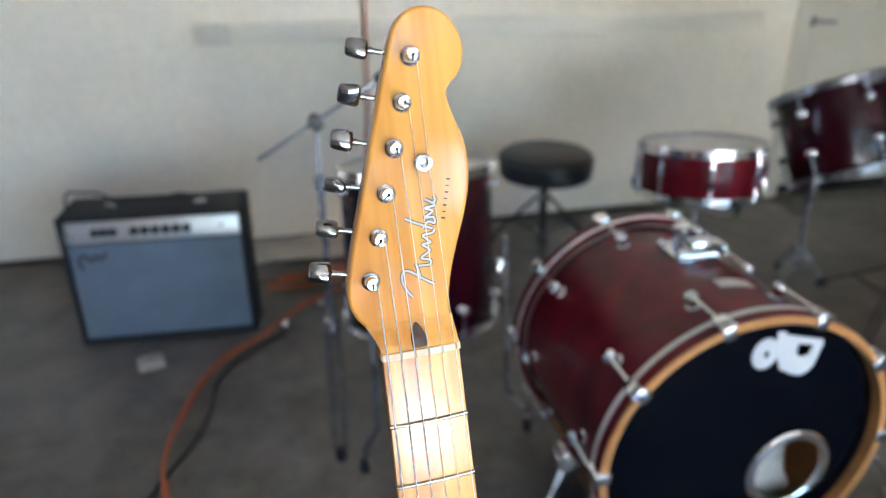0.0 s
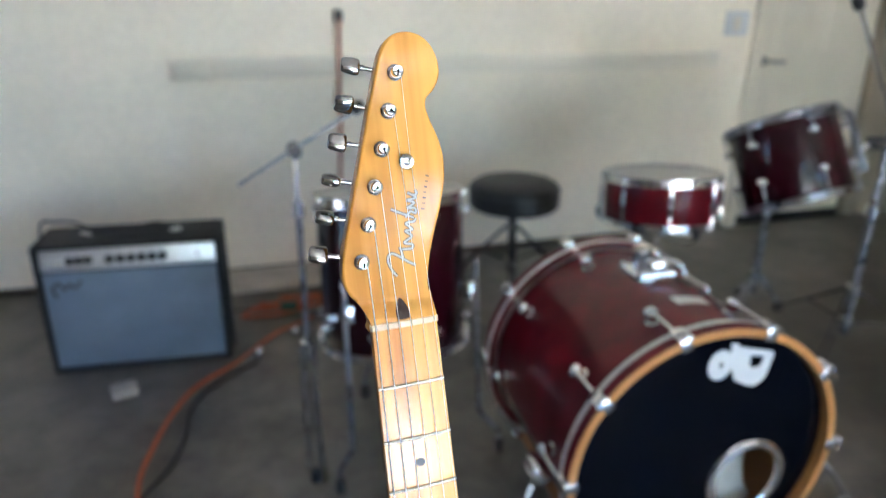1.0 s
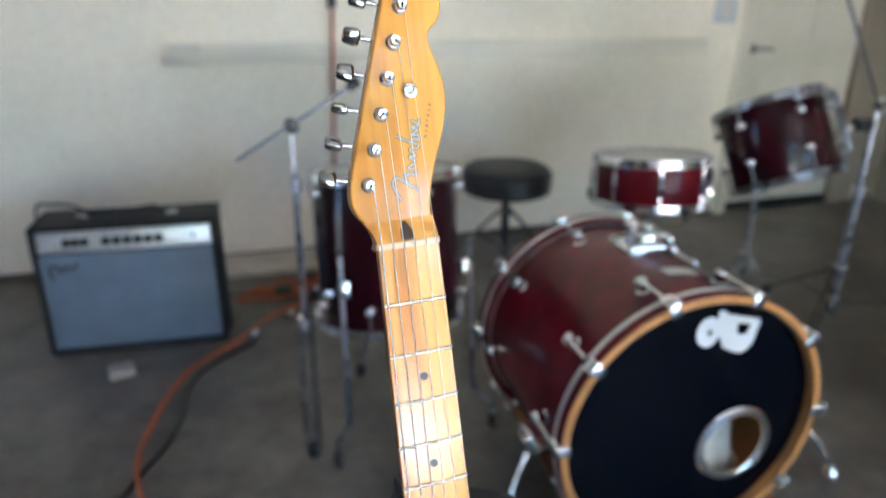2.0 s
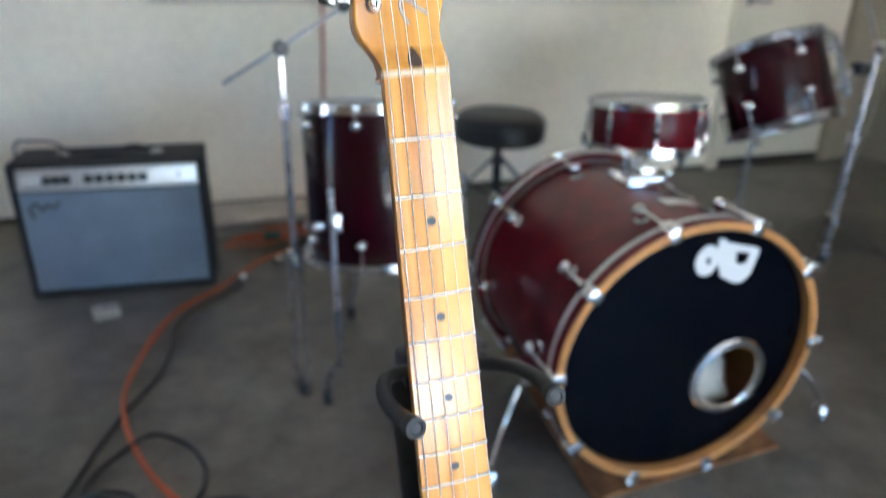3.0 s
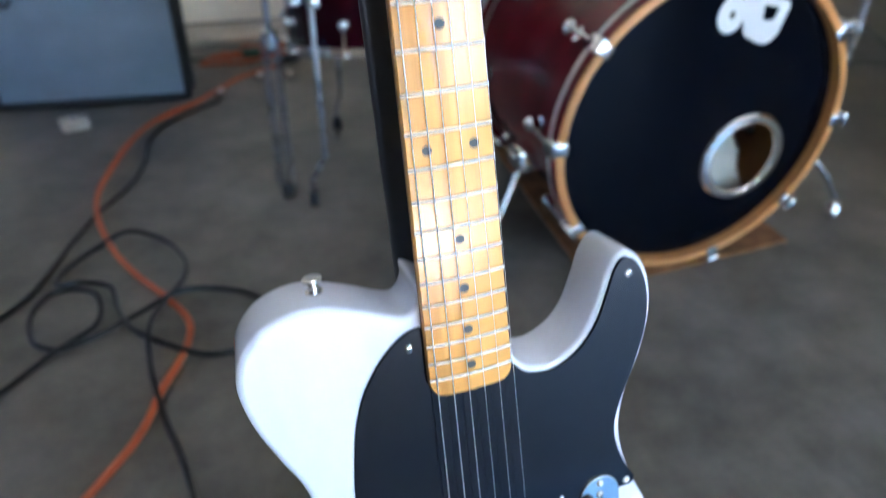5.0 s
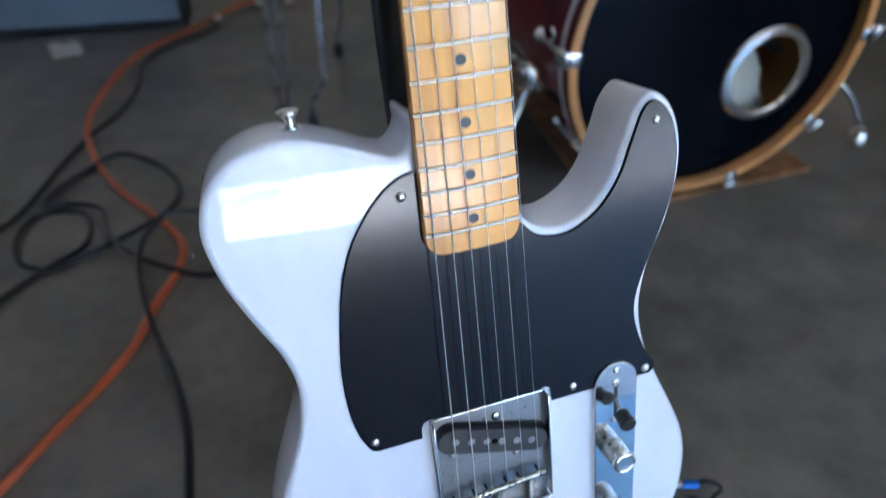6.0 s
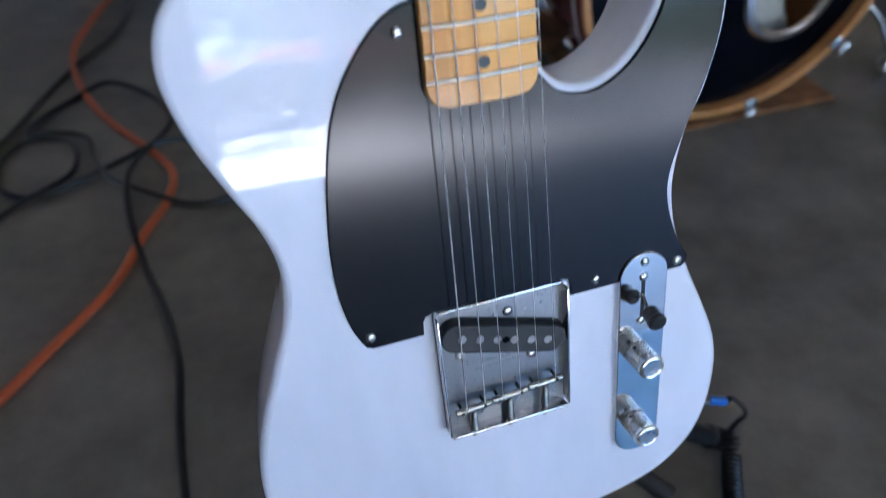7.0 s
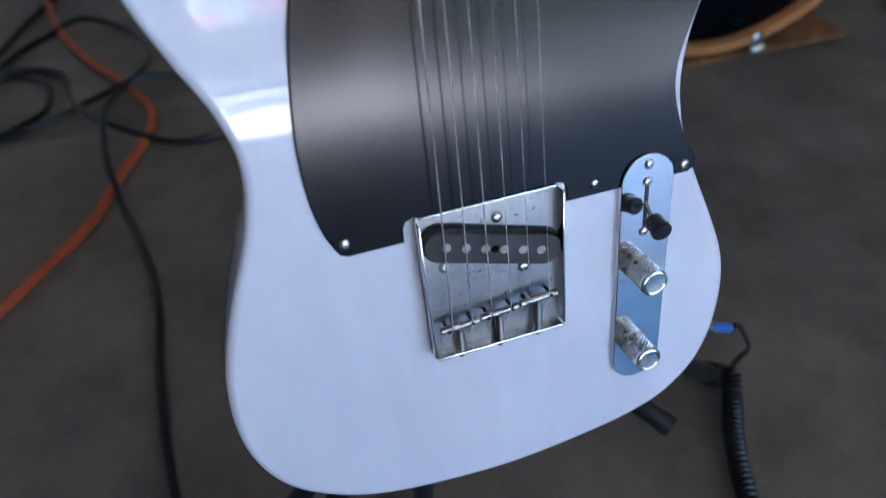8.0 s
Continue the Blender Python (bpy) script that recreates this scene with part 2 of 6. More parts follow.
# ---- mesh helpers ----
def part(name, bm, material, parent=None, label="", smooth=True, angle=40):
    """Links a bmesh as one mesh object, under parent if there is one."""
    if smooth:
        for f in bm.faces:
            f.smooth = True
        lim = radians(angle)
        for e in bm.edges:
            if len(e.link_faces) == 2 and e.calc_face_angle(0) > lim:
                e.smooth = False
    me = bpy.data.meshes.new(name)
    bm.to_mesh(me)
    bm.free()
    me.materials.append(material)
    ob = new(name, me)
    if parent:
        ob.parent = parent
    if label:
        ob["label"] = label
    return ob


def root(name, m, label, category, group=""):
    """An Empty at the base of a thing."""
    ob = new(name)
    ob.empty_display_size = 0.05
    ob.matrix_world = m
    return tagged(ob, label, category, group)


def frame_to(p0, p1):
    """The matrix that carries z to the way from p0 to p1, at p0."""
    p0, p1 = Vector(p0), Vector(p1)
    return Matrix.Translation(p0) @ (p1 - p0).to_track_quat("Z", "Y").to_matrix().to_4x4()


def add_box(bm, size, at=(0, 0, 0), bevel=0.0, m=None, seg=2):
    got = bmesh.ops.create_cube(bm, size=1.0, matrix=(m or Matrix()) @ Matrix.Translation(at) @ Matrix.Diagonal((*size, 1)))
    vs = got["verts"]
    if bevel:
        es = {e for v in vs for e in v.link_edges}
        bmesh.ops.bevel(bm, geom=list(es), offset=bevel, segments=seg, profile=0.5, affect="EDGES")
    return vs


def box(size, at=(0, 0, 0), bevel=0.0, m=None, seg=2):
    bm = bmesh.new()
    add_box(bm, size, at, bevel, m, seg)
    return bm


def add_lathe(bm, profile, m=None, seg=24, closed=False):
    """Turns (radius, height) pairs round z."""
    m = m or Matrix()
    rings = []
    for r, z in profile:
        if r < 1e-7:
            rings.append([bm.verts.new(m @ Vector((0, 0, z)))])
        else:
            rings.append([bm.verts.new(m @ Vector((r * math.cos(2 * math.pi * k / seg), r * math.sin(2 * math.pi * k / seg), z))) for k in range(seg)])
    pairs = list(zip(rings, rings[1:] + ([rings[0]] if closed else [])))
    if not closed:
        pairs = pairs[:len(rings) - 1]
    for a, b in pairs:
        for k in range(seg):
            q = (k + 1) % seg
            if len(a) == 1 and len(b) == 1:
                break
            if len(a) == 1:
                bm.faces.new((a[0], b[k], b[q]))
            elif len(b) == 1:
                bm.faces.new((a[k], b[0], a[q]))
            else:
                bm.faces.new((a[k], b[k], b[q], a[q]))
    bmesh.ops.recalc_face_normals(bm, faces=bm.faces)


def lathe(profile, m=None, seg=24, closed=False):
    bm = bmesh.new()
    add_lathe(bm, profile, m, seg, closed)
    return bm


def rod_profile(r, length, edge=None):
    e = min(r * 0.3, length * 0.2) if edge is None else edge
    return [(0, 0), (r - e, 0), (r, e), (r, length - e), (r - e, length), (0, length)]


def rod(p0, p1, r, seg=16, edge=None):
    return lathe(rod_profile(r, (Vector(p1) - Vector(p0)).length, edge), frame_to(p0, p1), seg)


def spline(pts, step=8, closed=False):
    """A smooth line through the points (centripetal enough for even points)."""
    pts = [Vector(p) for p in pts]
    n = len(pts)
    out = []
    last = n if closed else n - 1
    for i in range(last):
        if closed:
            p0, p1, p2, p3 = pts[i - 1], pts[i], pts[(i + 1) % n], pts[(i + 2) % n]
        else:
            p1, p2 = pts[i], pts[i + 1]
            p0 = pts[i - 1] if i else p1 * 2 - p2
            p3 = pts[i + 2] if i + 2 < n else p2 * 2 - p1
        for k in range(step):
            t = k / step
            out.append(0.5 * (2 * p1 + (p2 - p0) * t + (2 * p0 - 5 * p1 + 4 * p2 - p3) * t * t + (3 * p1 - p0 - 3 * p2 + p3) * t ** 3))
    if not closed:
        out.append(pts[-1])
    return out


def add_tube(bm, line, r, seg=10, closed=False, cap=True):
    """Sweeps a circle of radius r (or of a radius for each point) along a line."""
    line = [Vector(p) for p in line]
    n = len(line)
    up = None
    rings = []
    for i, p in enumerate(line):
        a = line[i - 1] if i or closed else p
        b = line[(i + 1) % n] if i + 1 < n or closed else p
        d = (b - a).normalized()
        if up is None:
            up = d.orthogonal().normalized()
        up = (up - d * up.dot(d)).normalized()
        side = d.cross(up)
        rad = r[i] if isinstance(r, (list, tuple)) else r
        rings.append([bm.verts.new(p + rad * (math.cos(2 * math.pi * k / seg) * up + math.sin(2 * math.pi * k / seg) * side)) for k in range(seg)])
    for a, b in zip(rings, rings[1:] + ([rings[0]] if closed else [])):
        for k in range(seg):
            bm.faces.new((a[k], a[(k + 1) % seg], b[(k + 1) % seg], b[k]))
    if cap and not closed:
        bm.faces.new(rings[0][::-1])
        bm.faces.new(rings[-1])
    bmesh.ops.recalc_face_normals(bm, faces=bm.faces)


def tube(line, r, seg=10, closed=False):
    bm = bmesh.new()
    add_tube(bm, line, r, seg, closed)
    return bm


def slab(outline, y0, y1, bevel=0.0, seg=3):
    """A plate in the xz plane with the given outline of (x, z), from y0 (front) to y1, its edges rounded by bevel."""
    bm = bmesh.new()
    pts = [Vector((p[0], p[1])) for p in outline]
    area = sum(a.x * b.y - b.x * a.y for a, b in zip(pts, pts[1:] + pts[:1]))
    if area < 0:
        pts.reverse()
    n = len(pts)
    nor = []
    for i in range(n):
        d = (pts[(i + 1) % n] - pts[i - 1]).normalized()
        nor.append(Vector((d.y, -d.x)))
    prof = []
    if bevel:
        for k in range(seg + 1):
            a = math.pi / 2 * k / seg
            prof.append((bevel * (1 - math.sin(a)), y0 + bevel * (1 - math.cos(a))))
        for k in range(seg + 1):
            a = math.pi / 2 * k / seg
            prof.append((bevel * (1 - math.cos(a)), y1 - bevel * (1 - math.sin(a))))
    else:
        prof = [(0, y0), (0, y1)]
    rings = [[bm.verts.new((p.x - q.x * inset, y, p.y - q.y * inset)) for p, q in zip(pts, nor)] for inset, y in prof]
    for a, b in zip(rings, rings[1:]):
        for k in range(n):
            bm.faces.new((a[k], a[(k + 1) % n], b[(k + 1) % n], b[k]))
    front = bm.faces.new(rings[0])
    back = bm.faces.new(rings[-1][::-1])
    for f in (front, back):
        f.normal_update()
        for e in f.edges:
            e.smooth = False
    bmesh.ops.triangulate(bm, faces=[front, back])
    bmesh.ops.recalc_face_normals(bm, faces=bm.faces)
    return bm


def arc(cx, cz, r, a0, a1, n=8):
    return [(cx + r * math.cos(radians(a0 + (a1 - a0) * k / n)), cz + r * math.sin(radians(a0 + (a1 - a0) * k / n))) for k in range(n + 1)]


def round_rect(x0, x1, z0, z1, r, n=5):
    return arc(x1 - r, z1 - r, r, 0, 90, n) + arc(x0 + r, z1 - r, r, 90, 180, n) + arc(x0 + r, z0 + r, r, 180, 270, n) + arc(x1 - r, z0 + r, r, 270, 360, n)


# ---- the garage ----
WALL_Y, LEFT_X, RIGHT_X, FRONT_Y, HIGH = 2.46, -2.3, 3.36, -2.5, 2.45


def wall(name, size, at, material, label):
    return tagged(part(name, box(size, at), material, smooth=False), label, "wall", kind="structure")


tagged(part("ground", box((80, 80, 0.1), (0, -14, -0.17)), M_ASPHALT, smooth=False), "pale worn asphalt ground outside the garage", "ground", kind="structure")
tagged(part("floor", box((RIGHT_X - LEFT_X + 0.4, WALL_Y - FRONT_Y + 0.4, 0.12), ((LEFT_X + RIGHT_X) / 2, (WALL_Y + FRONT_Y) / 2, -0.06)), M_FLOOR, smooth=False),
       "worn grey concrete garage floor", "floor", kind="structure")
tagged(part("pavement", box((9, 3.75, 0.1), (0.5, FRONT_Y - 2.075, -0.062)), M_DRIVE, smooth=False), "pale concrete driveway in full sun", "driveway", kind="structure")
# the back wall leaves an opening for the door
DOOR_X0, DOOR_X1, DOOR_H = 2.33, 3.03, 1.80
wall("wall_north", (DOOR_X0 - LEFT_X + 0.1, 0.12, HIGH), ((LEFT_X - 0.1 + DOOR_X0) / 2, WALL_Y + 0.06, HIGH / 2), M_WALL, "cream painted garage wall, scuffed")
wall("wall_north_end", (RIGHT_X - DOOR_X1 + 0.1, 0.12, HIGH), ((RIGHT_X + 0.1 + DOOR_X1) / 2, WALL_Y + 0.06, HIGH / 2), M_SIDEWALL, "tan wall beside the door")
wall("wall_north_head", (DOOR_X1 - DOOR_X0, 0.12, HIGH - DOOR_H), ((DOOR_X0 + DOOR_X1) / 2, WALL_Y + 0.06, (HIGH + DOOR_H) / 2), M_WALL, "cream painted wall over the door")
# a side doorway to the yard, its sliding leaf left a hand's breadth open
SIDE_Y0, SIDE_Y1, SIDE_H, SIDE_GAP = 0.40, 1.19, 2.0, 0.15
wall("wall_west", (0.12, SIDE_Y0 - FRONT_Y, HIGH), (LEFT_X - 0.06, (SIDE_Y0 + FRONT_Y) / 2, HIGH / 2), M_LOW_BOUNCE, "unseen side wall, darkened to cut bounced light")
wall("wall_west_end", (0.12, WALL_Y - SIDE_Y1, HIGH), (LEFT_X - 0.06, (WALL_Y + SIDE_Y1) / 2, HIGH / 2), M_LOW_BOUNCE, "unseen wall beyond the side doorway, darkened to cut bounced light")
wall("wall_west_head", (0.12, SIDE_Y1 - SIDE_Y0, HIGH - SIDE_H), (LEFT_X - 0.06, (SIDE_Y0 + SIDE_Y1) / 2, (HIGH + SIDE_H) / 2), M_LOW_BOUNCE, "unseen wall over the side doorway, darkened to cut bounced light")
wall("wall_east", (0.12, WALL_Y - FRONT_Y, HIGH), (RIGHT_X + 0.06, (WALL_Y + FRONT_Y) / 2, HIGH / 2), M_SIDEWALL, "tan side wall, darkened to cut bounced light")
OPEN_X0, OPEN_X1, OPEN_H = -0.23, 2.6, 2.1
wall("wall_south_head", (RIGHT_X - LEFT_X + 0.24, 0.14, HIGH - OPEN_H), ((LEFT_X + RIGHT_X) / 2, FRONT_Y - 0.07, (HIGH + OPEN_H) / 2), M_WALL, "wall over the open garage door")
wall("wall_south_west", (OPEN_X0 - LEFT_X + 0.12, 0.14, OPEN_H), ((OPEN_X0 + LEFT_X - 0.12) / 2, FRONT_Y - 0.07, OPEN_H / 2), M_WALL, "wall beside the open garage door")
wall("wall_south_east", (RIGHT_X - OPEN_X1 + 0.12, 0.14, OPEN_H), ((RIGHT_X + OPEN_X1 + 0.12) / 2, FRONT_Y - 0.07, OPEN_H / 2), M_WALL, "wall beside the open garage door")
tagged(part("ceiling", box((RIGHT_X - LEFT_X + 0.5, WALL_Y - FRONT_Y + 0.4, 0.12), ((LEFT_X + RIGHT_X) / 2, (WALL_Y + FRONT_Y) / 2, HIGH + 0.06)), M_CEIL, smooth=False),
       "pale board ceiling", "ceiling", kind="structure")


def wall_rail():
    """A painted board along the wall, with a small junction box at its end."""
    r = root("wall_rail", Matrix.Translation((0.9, WALL_Y, 0.81)), "cream painted timber rail fixed along the wall", "rail")
    part("board", box((2.42, 0.026, 0.078), (-0.02, -0.0132, 0.039), 0.004), M_RAIL, r)
    part("end_box", box((0.12, 0.045, 0.07), (-1.15, -0.049, 0.04), 0.005), M_TRIM, r, "small painted junction box")
    return r


wall_rail()
# A thin dark strip paints the shadow line where the wall meets the floor.
tagged(part("trim", box((DOOR_X0 - LEFT_X, 0.010, 0.022), ((LEFT_X + DOOR_X0) / 2, WALL_Y - 0.0053, 0.0112), 0.003), M_FOOT_SHADE), "dark strip for the shaded gap along the foot of the wall", "trim", kind="structure")
tagged(part("baseboard", box((1.35, 0.225, 0.020), (0.06, WALL_Y - 0.124, 0.0102), 0.006), M_CURB), "low pale concrete ledge along the wall", "ledge", kind="structure")


def door():
    r = tagged(root("door_1", Matrix.Translation((DOOR_X0, WALL_Y, 0)), "closed off-white panel door with a dark gap below", "door"), kind="structure")
    w = DOOR_X1 - DOOR_X0
    part("leaf", box((w - 0.004, 0.035, DOOR_H - 0.046), (w / 2, 0.035, DOOR_H / 2 + 0.021), 0.003), M_TRIM, r)
    for x in (w * 0.29, w * 0.71):
        for z, h in ((0.45, 0.55), (1.25, 0.75)):
            part("panel", box((w * 0.3, 0.012, h), (x, 0.0145, z), 0.005), M_TRIM, r)
    part("threshold", box((w - 0.004, 0.05, 0.043), (w / 2, 0.030, 0.0215), 0.004), M_BLACK, r, "black rubber door sweep")
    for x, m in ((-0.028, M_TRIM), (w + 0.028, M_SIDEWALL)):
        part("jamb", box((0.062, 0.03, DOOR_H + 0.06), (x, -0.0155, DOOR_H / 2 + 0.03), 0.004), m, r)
    part("head_jamb", box((w - 0.008, 0.03, 0.06), (w / 2, -0.0155, DOOR_H + 0.03), 0.004), M_TRIM, r)
    turn = Matrix.Translation((0.040, 0.0175, 0.835)) @ Matrix.Rotation(radians(90), 4, "X")
    rose = part("door_handle", lathe([(0, 0), (0.026, 0.0), (0.026, 0.005), (0.021, 0.009), (0.010, 0.011), (0.0095, 0.042), (0.007, 0.046), (0, 0.046)], turn, 20), M_STEEL, r, "dull metal lever handle")
    part("lever", tube(spline([(0.040, -0.024, 0.835), (0.062, -0.028, 0.835), (0.105, -0.027, 0.833), (0.140, -0.022, 0.831)], 5), 0.0085, 10), M_STEEL, rose)
    return r


door()


def side_door():
    """A plain unseen sliding leaf, added to narrow the light: it covers all but a strip of the side doorway."""
    r = tagged(root("door_2", Matrix.Translation((LEFT_X - 0.06, SIDE_Y0, 0)), "plain dark sliding door, unseen, left slightly open to narrow the light", "door"), kind="structure")
    w = SIDE_Y1 - SIDE_Y0 - SIDE_GAP
    part("leaf", box((0.036, w, SIDE_H - 0.012), (0, w / 2, SIDE_H / 2), 0.003), M_LOW_BOUNCE, r)
    for z in (0.12, 1.0, 1.88):
        part("ledge_board", box((0.018, w - 0.06, 0.10), (0.0262, w / 2, z), 0.003), M_LOW_BOUNCE, r)
    part("door_handle", tube(spline([(0.016, w - 0.07, 0.92), (0.055, w - 0.07, 0.94), (0.055, w - 0.07, 1.04), (0.016, w - 0.07, 1.06)], 5), 0.007, 10), M_STEEL, r, "bent steel pull handle")
    return r


side_door()
sw = root("switch_plate", Matrix.Translation((2.175, WALL_Y, 1.01)), "white plastic wall plate beside the door", "wall plate")
part("plate", box((0.13, 0.008, 0.11), (0, -0.0042, 0), 0.003), M_DECAL, sw)
part("rocker", box((0.034, 0.008, 0.06), (0, -0.0105, 0), 0.002), M_TRIM, sw)


def trees_over_the_road():
    """A tall screen of greenery beyond the driveway, unseen and raised to block the low sky: many small leaves with
    gaps and an uneven top.
    """
    rng = np.random.default_rng(5)
    n = 16000
    clumps = rng.uniform((-12, 0), (14, 1), (190, 2))
    which = rng.integers(0, len(clumps), n)
    x = clumps[which, 0] + rng.normal(0, 0.42, n)
    top = np.where(x > 4.4, 0.22, 1.0) * (5.6 + 1.1 * np.sin(x * 0.7) + 0.7 * np.sin(x * 1.9 + 1) + 0.4 * np.sin(x * 4.3))
    p = np.stack([x, -13.5 + rng.normal(0, 0.5, n) - 0.6 * np.sin(x * 1.3), np.maximum(-0.1, top * clumps[which, 1] + rng.normal(0, 0.30, n))], 1)
    d1, d2 = rng.normal(size=(2, n, 3))
    d1 /= np.linalg.norm(d1, axis=1)[:, None]
    d2 -= d1 * (d1 * d2).sum(1)[:, None]
    d2 /= np.linalg.norm(d2, axis=1)[:, None]
    r = rng.uniform(0.10, 0.24, n)[:, None]
    v = np.stack([p - d1 * r, p - d2 * r * 0.5, p + d1 * r, p + d2 * r * 0.5], 1).reshape(-1, 3)
    me = bpy.data.meshes.new("greenery")
    me.from_pydata(v.tolist(), [], (np.arange(n)[:, None] * 4 + np.arange(4)).tolist())
    me.materials.append(M_LEAF)
    return tagged(new("greenery", me), "tall leafy green trees across the road", "trees", kind="stuff")


trees_over_the_road()


def pale_strip_wall():
    """An unseen low pale stucco wall, added over the road for a bright strip in the guitar's gloss, with a coping,
    broken into short lengths by gaps.
    """
    r = root("pale_strip_wall", Matrix.Translation((0.9, -11.6, -0.12)), "unseen low pale pink wall added for a mirrored bright strip", "wall")
    for x0, x1 in ((-1.05, 0.10), (0.22, 1.2), (1.35, 2.4)):
        part("panel", box((x1 - x0, 0.16, 0.84), ((x0 + x1) / 2, 0, 0.42), 0.02), M_STUCCO, r)
        part("coping", box((x1 - x0 + 0.06, 0.24, 0.07), ((x0 + x1) / 2, 0, 0.876), 0.015), M_STUCCO, r)
    return r


pale_strip_wall()


def low_hedge():
    """An unseen ragged clipped hedge, added to mask the foot of the pale wall."""
    rng = np.random.default_rng(17)
    n = 6000
    x = rng.uniform(-2.2, 4.6, n)
    top = 0.60 + 0.07 * np.sin(x * 3.1) + 0.06 * np.sin(x * 7.7 + 1) + 0.16 * (np.sin(x * 2.3 + 0.6) > 0.82)
    p = np.stack([x, -11.2 + rng.normal(0, 0.10, n), -0.1 + (top + 0.1) * rng.uniform(0, 1, n) ** 0.7], 1)
    d1, d2 = rng.normal(size=(2, n, 3))
    d1 /= np.linalg.norm(d1, axis=1)[:, None]
    d2 -= d1 * (d1 * d2).sum(1)[:, None]
    d2 /= np.linalg.norm(d2, axis=1)[:, None]
    r = rng.uniform(0.04, 0.09, n)[:, None]
    v = np.stack([p - d1 * r, p - d2 * r * 0.5, p + d1 * r, p + d2 * r * 0.5], 1).reshape(-1, 3)
    me = bpy.data.meshes.new("hedge")
    me.from_pydata(v.tolist(), [], (np.arange(n)[:, None] * 4 + np.arange(4)).tolist())
    me.materials.append(M_LEAF)
    return tagged(new("hedge", me), "unseen low ragged green hedge added to mask the pale wall", "hedge", kind="stuff")


low_hedge()


def pink_flowers():
    """Loose clusters of pink blossom over the top of the hedge."""
    rng = np.random.default_rng(29)
    n = 1500
    spots = np.array([(0.35, 0.86), (0.85, 0.92), (1.15, 0.84), (1.75, 0.74), (2.05, 0.72), (2.6, 0.8), (-0.5, 0.78)])
    c = spots[rng.integers(0, len(spots), n)]
    p = np.stack([c[:, 0] + rng.normal(0, 0.13, n), -11.0 + rng.normal(0, 0.07, n), c[:, 1] + rng.normal(0, 0.035, n)], 1)
    d1, d2 = rng.normal(size=(2, n, 3))
    d1 /= np.linalg.norm(d1, axis=1)[:, None]
    d2 -= d1 * (d1 * d2).sum(1)[:, None]
    d2 /= np.linalg.norm(d2, axis=1)[:, None]
    r = rng.uniform(0.018, 0.035, n)[:, None]
    v = np.stack([p - d1 * r, p - d2 * r * 0.8, p + d1 * r, p + d2 * r * 0.8], 1).reshape(-1, 3)
    me = bpy.data.meshes.new("blossom")
    me.from_pydata(v.tolist(), [], (np.arange(n)[:, None] * 4 + np.arange(4)).tolist())
    me.materials.append(M_BLOSSOM)
    return tagged(new("blossom", me), "pink blossom over the hedge across the road", "flowers", kind="stuff")


pink_flowers()


def sun_fleck_stone(at, size, seed):
    """An unseen pale rounded stone, added at the roadside in place of a fleck of sun."""
    rng = random.Random(seed)
    bm = bmesh.new()
    bmesh.ops.create_icosphere(bm, subdivisions=3, radius=1.0)
    for v in bm.verts:
        k = 1 + 0.16 * noise.noise(v.co * 1.3 + Vector((seed, 0, 0))) + 0.05 * noise.noise(v.co * 4)
        v.co = Vector((v.co.x * size[0] * k, v.co.y * size[1] * k, max(-0.35, v.co.z) * size[2] * k + 0.35 * size[2]))
    bmesh.ops.transform(bm, matrix=Matrix.Rotation(rng.uniform(0, 6), 4, "Z"), verts=bm.verts)
    low = min(v.co.z for v in bm.verts)
    bmesh.ops.translate(bm, verts=bm.verts, vec=(0, 0, -low))
    ob = part("sun_fleck_stone", bm, M_FLECK)
    ob.location = at
    return tagged(ob, "pale rounded stone added in place of a sun fleck on the road", "stone", group="roadside stones")


for k, (x, w) in enumerate(((0.45, 0.15), (1.42, 0.19), (1.95, 0.21))):
    sun_fleck_stone((x, -10.6, -0.121), (w, 0.13, 0.13 + 0.02 * k), k + 3)


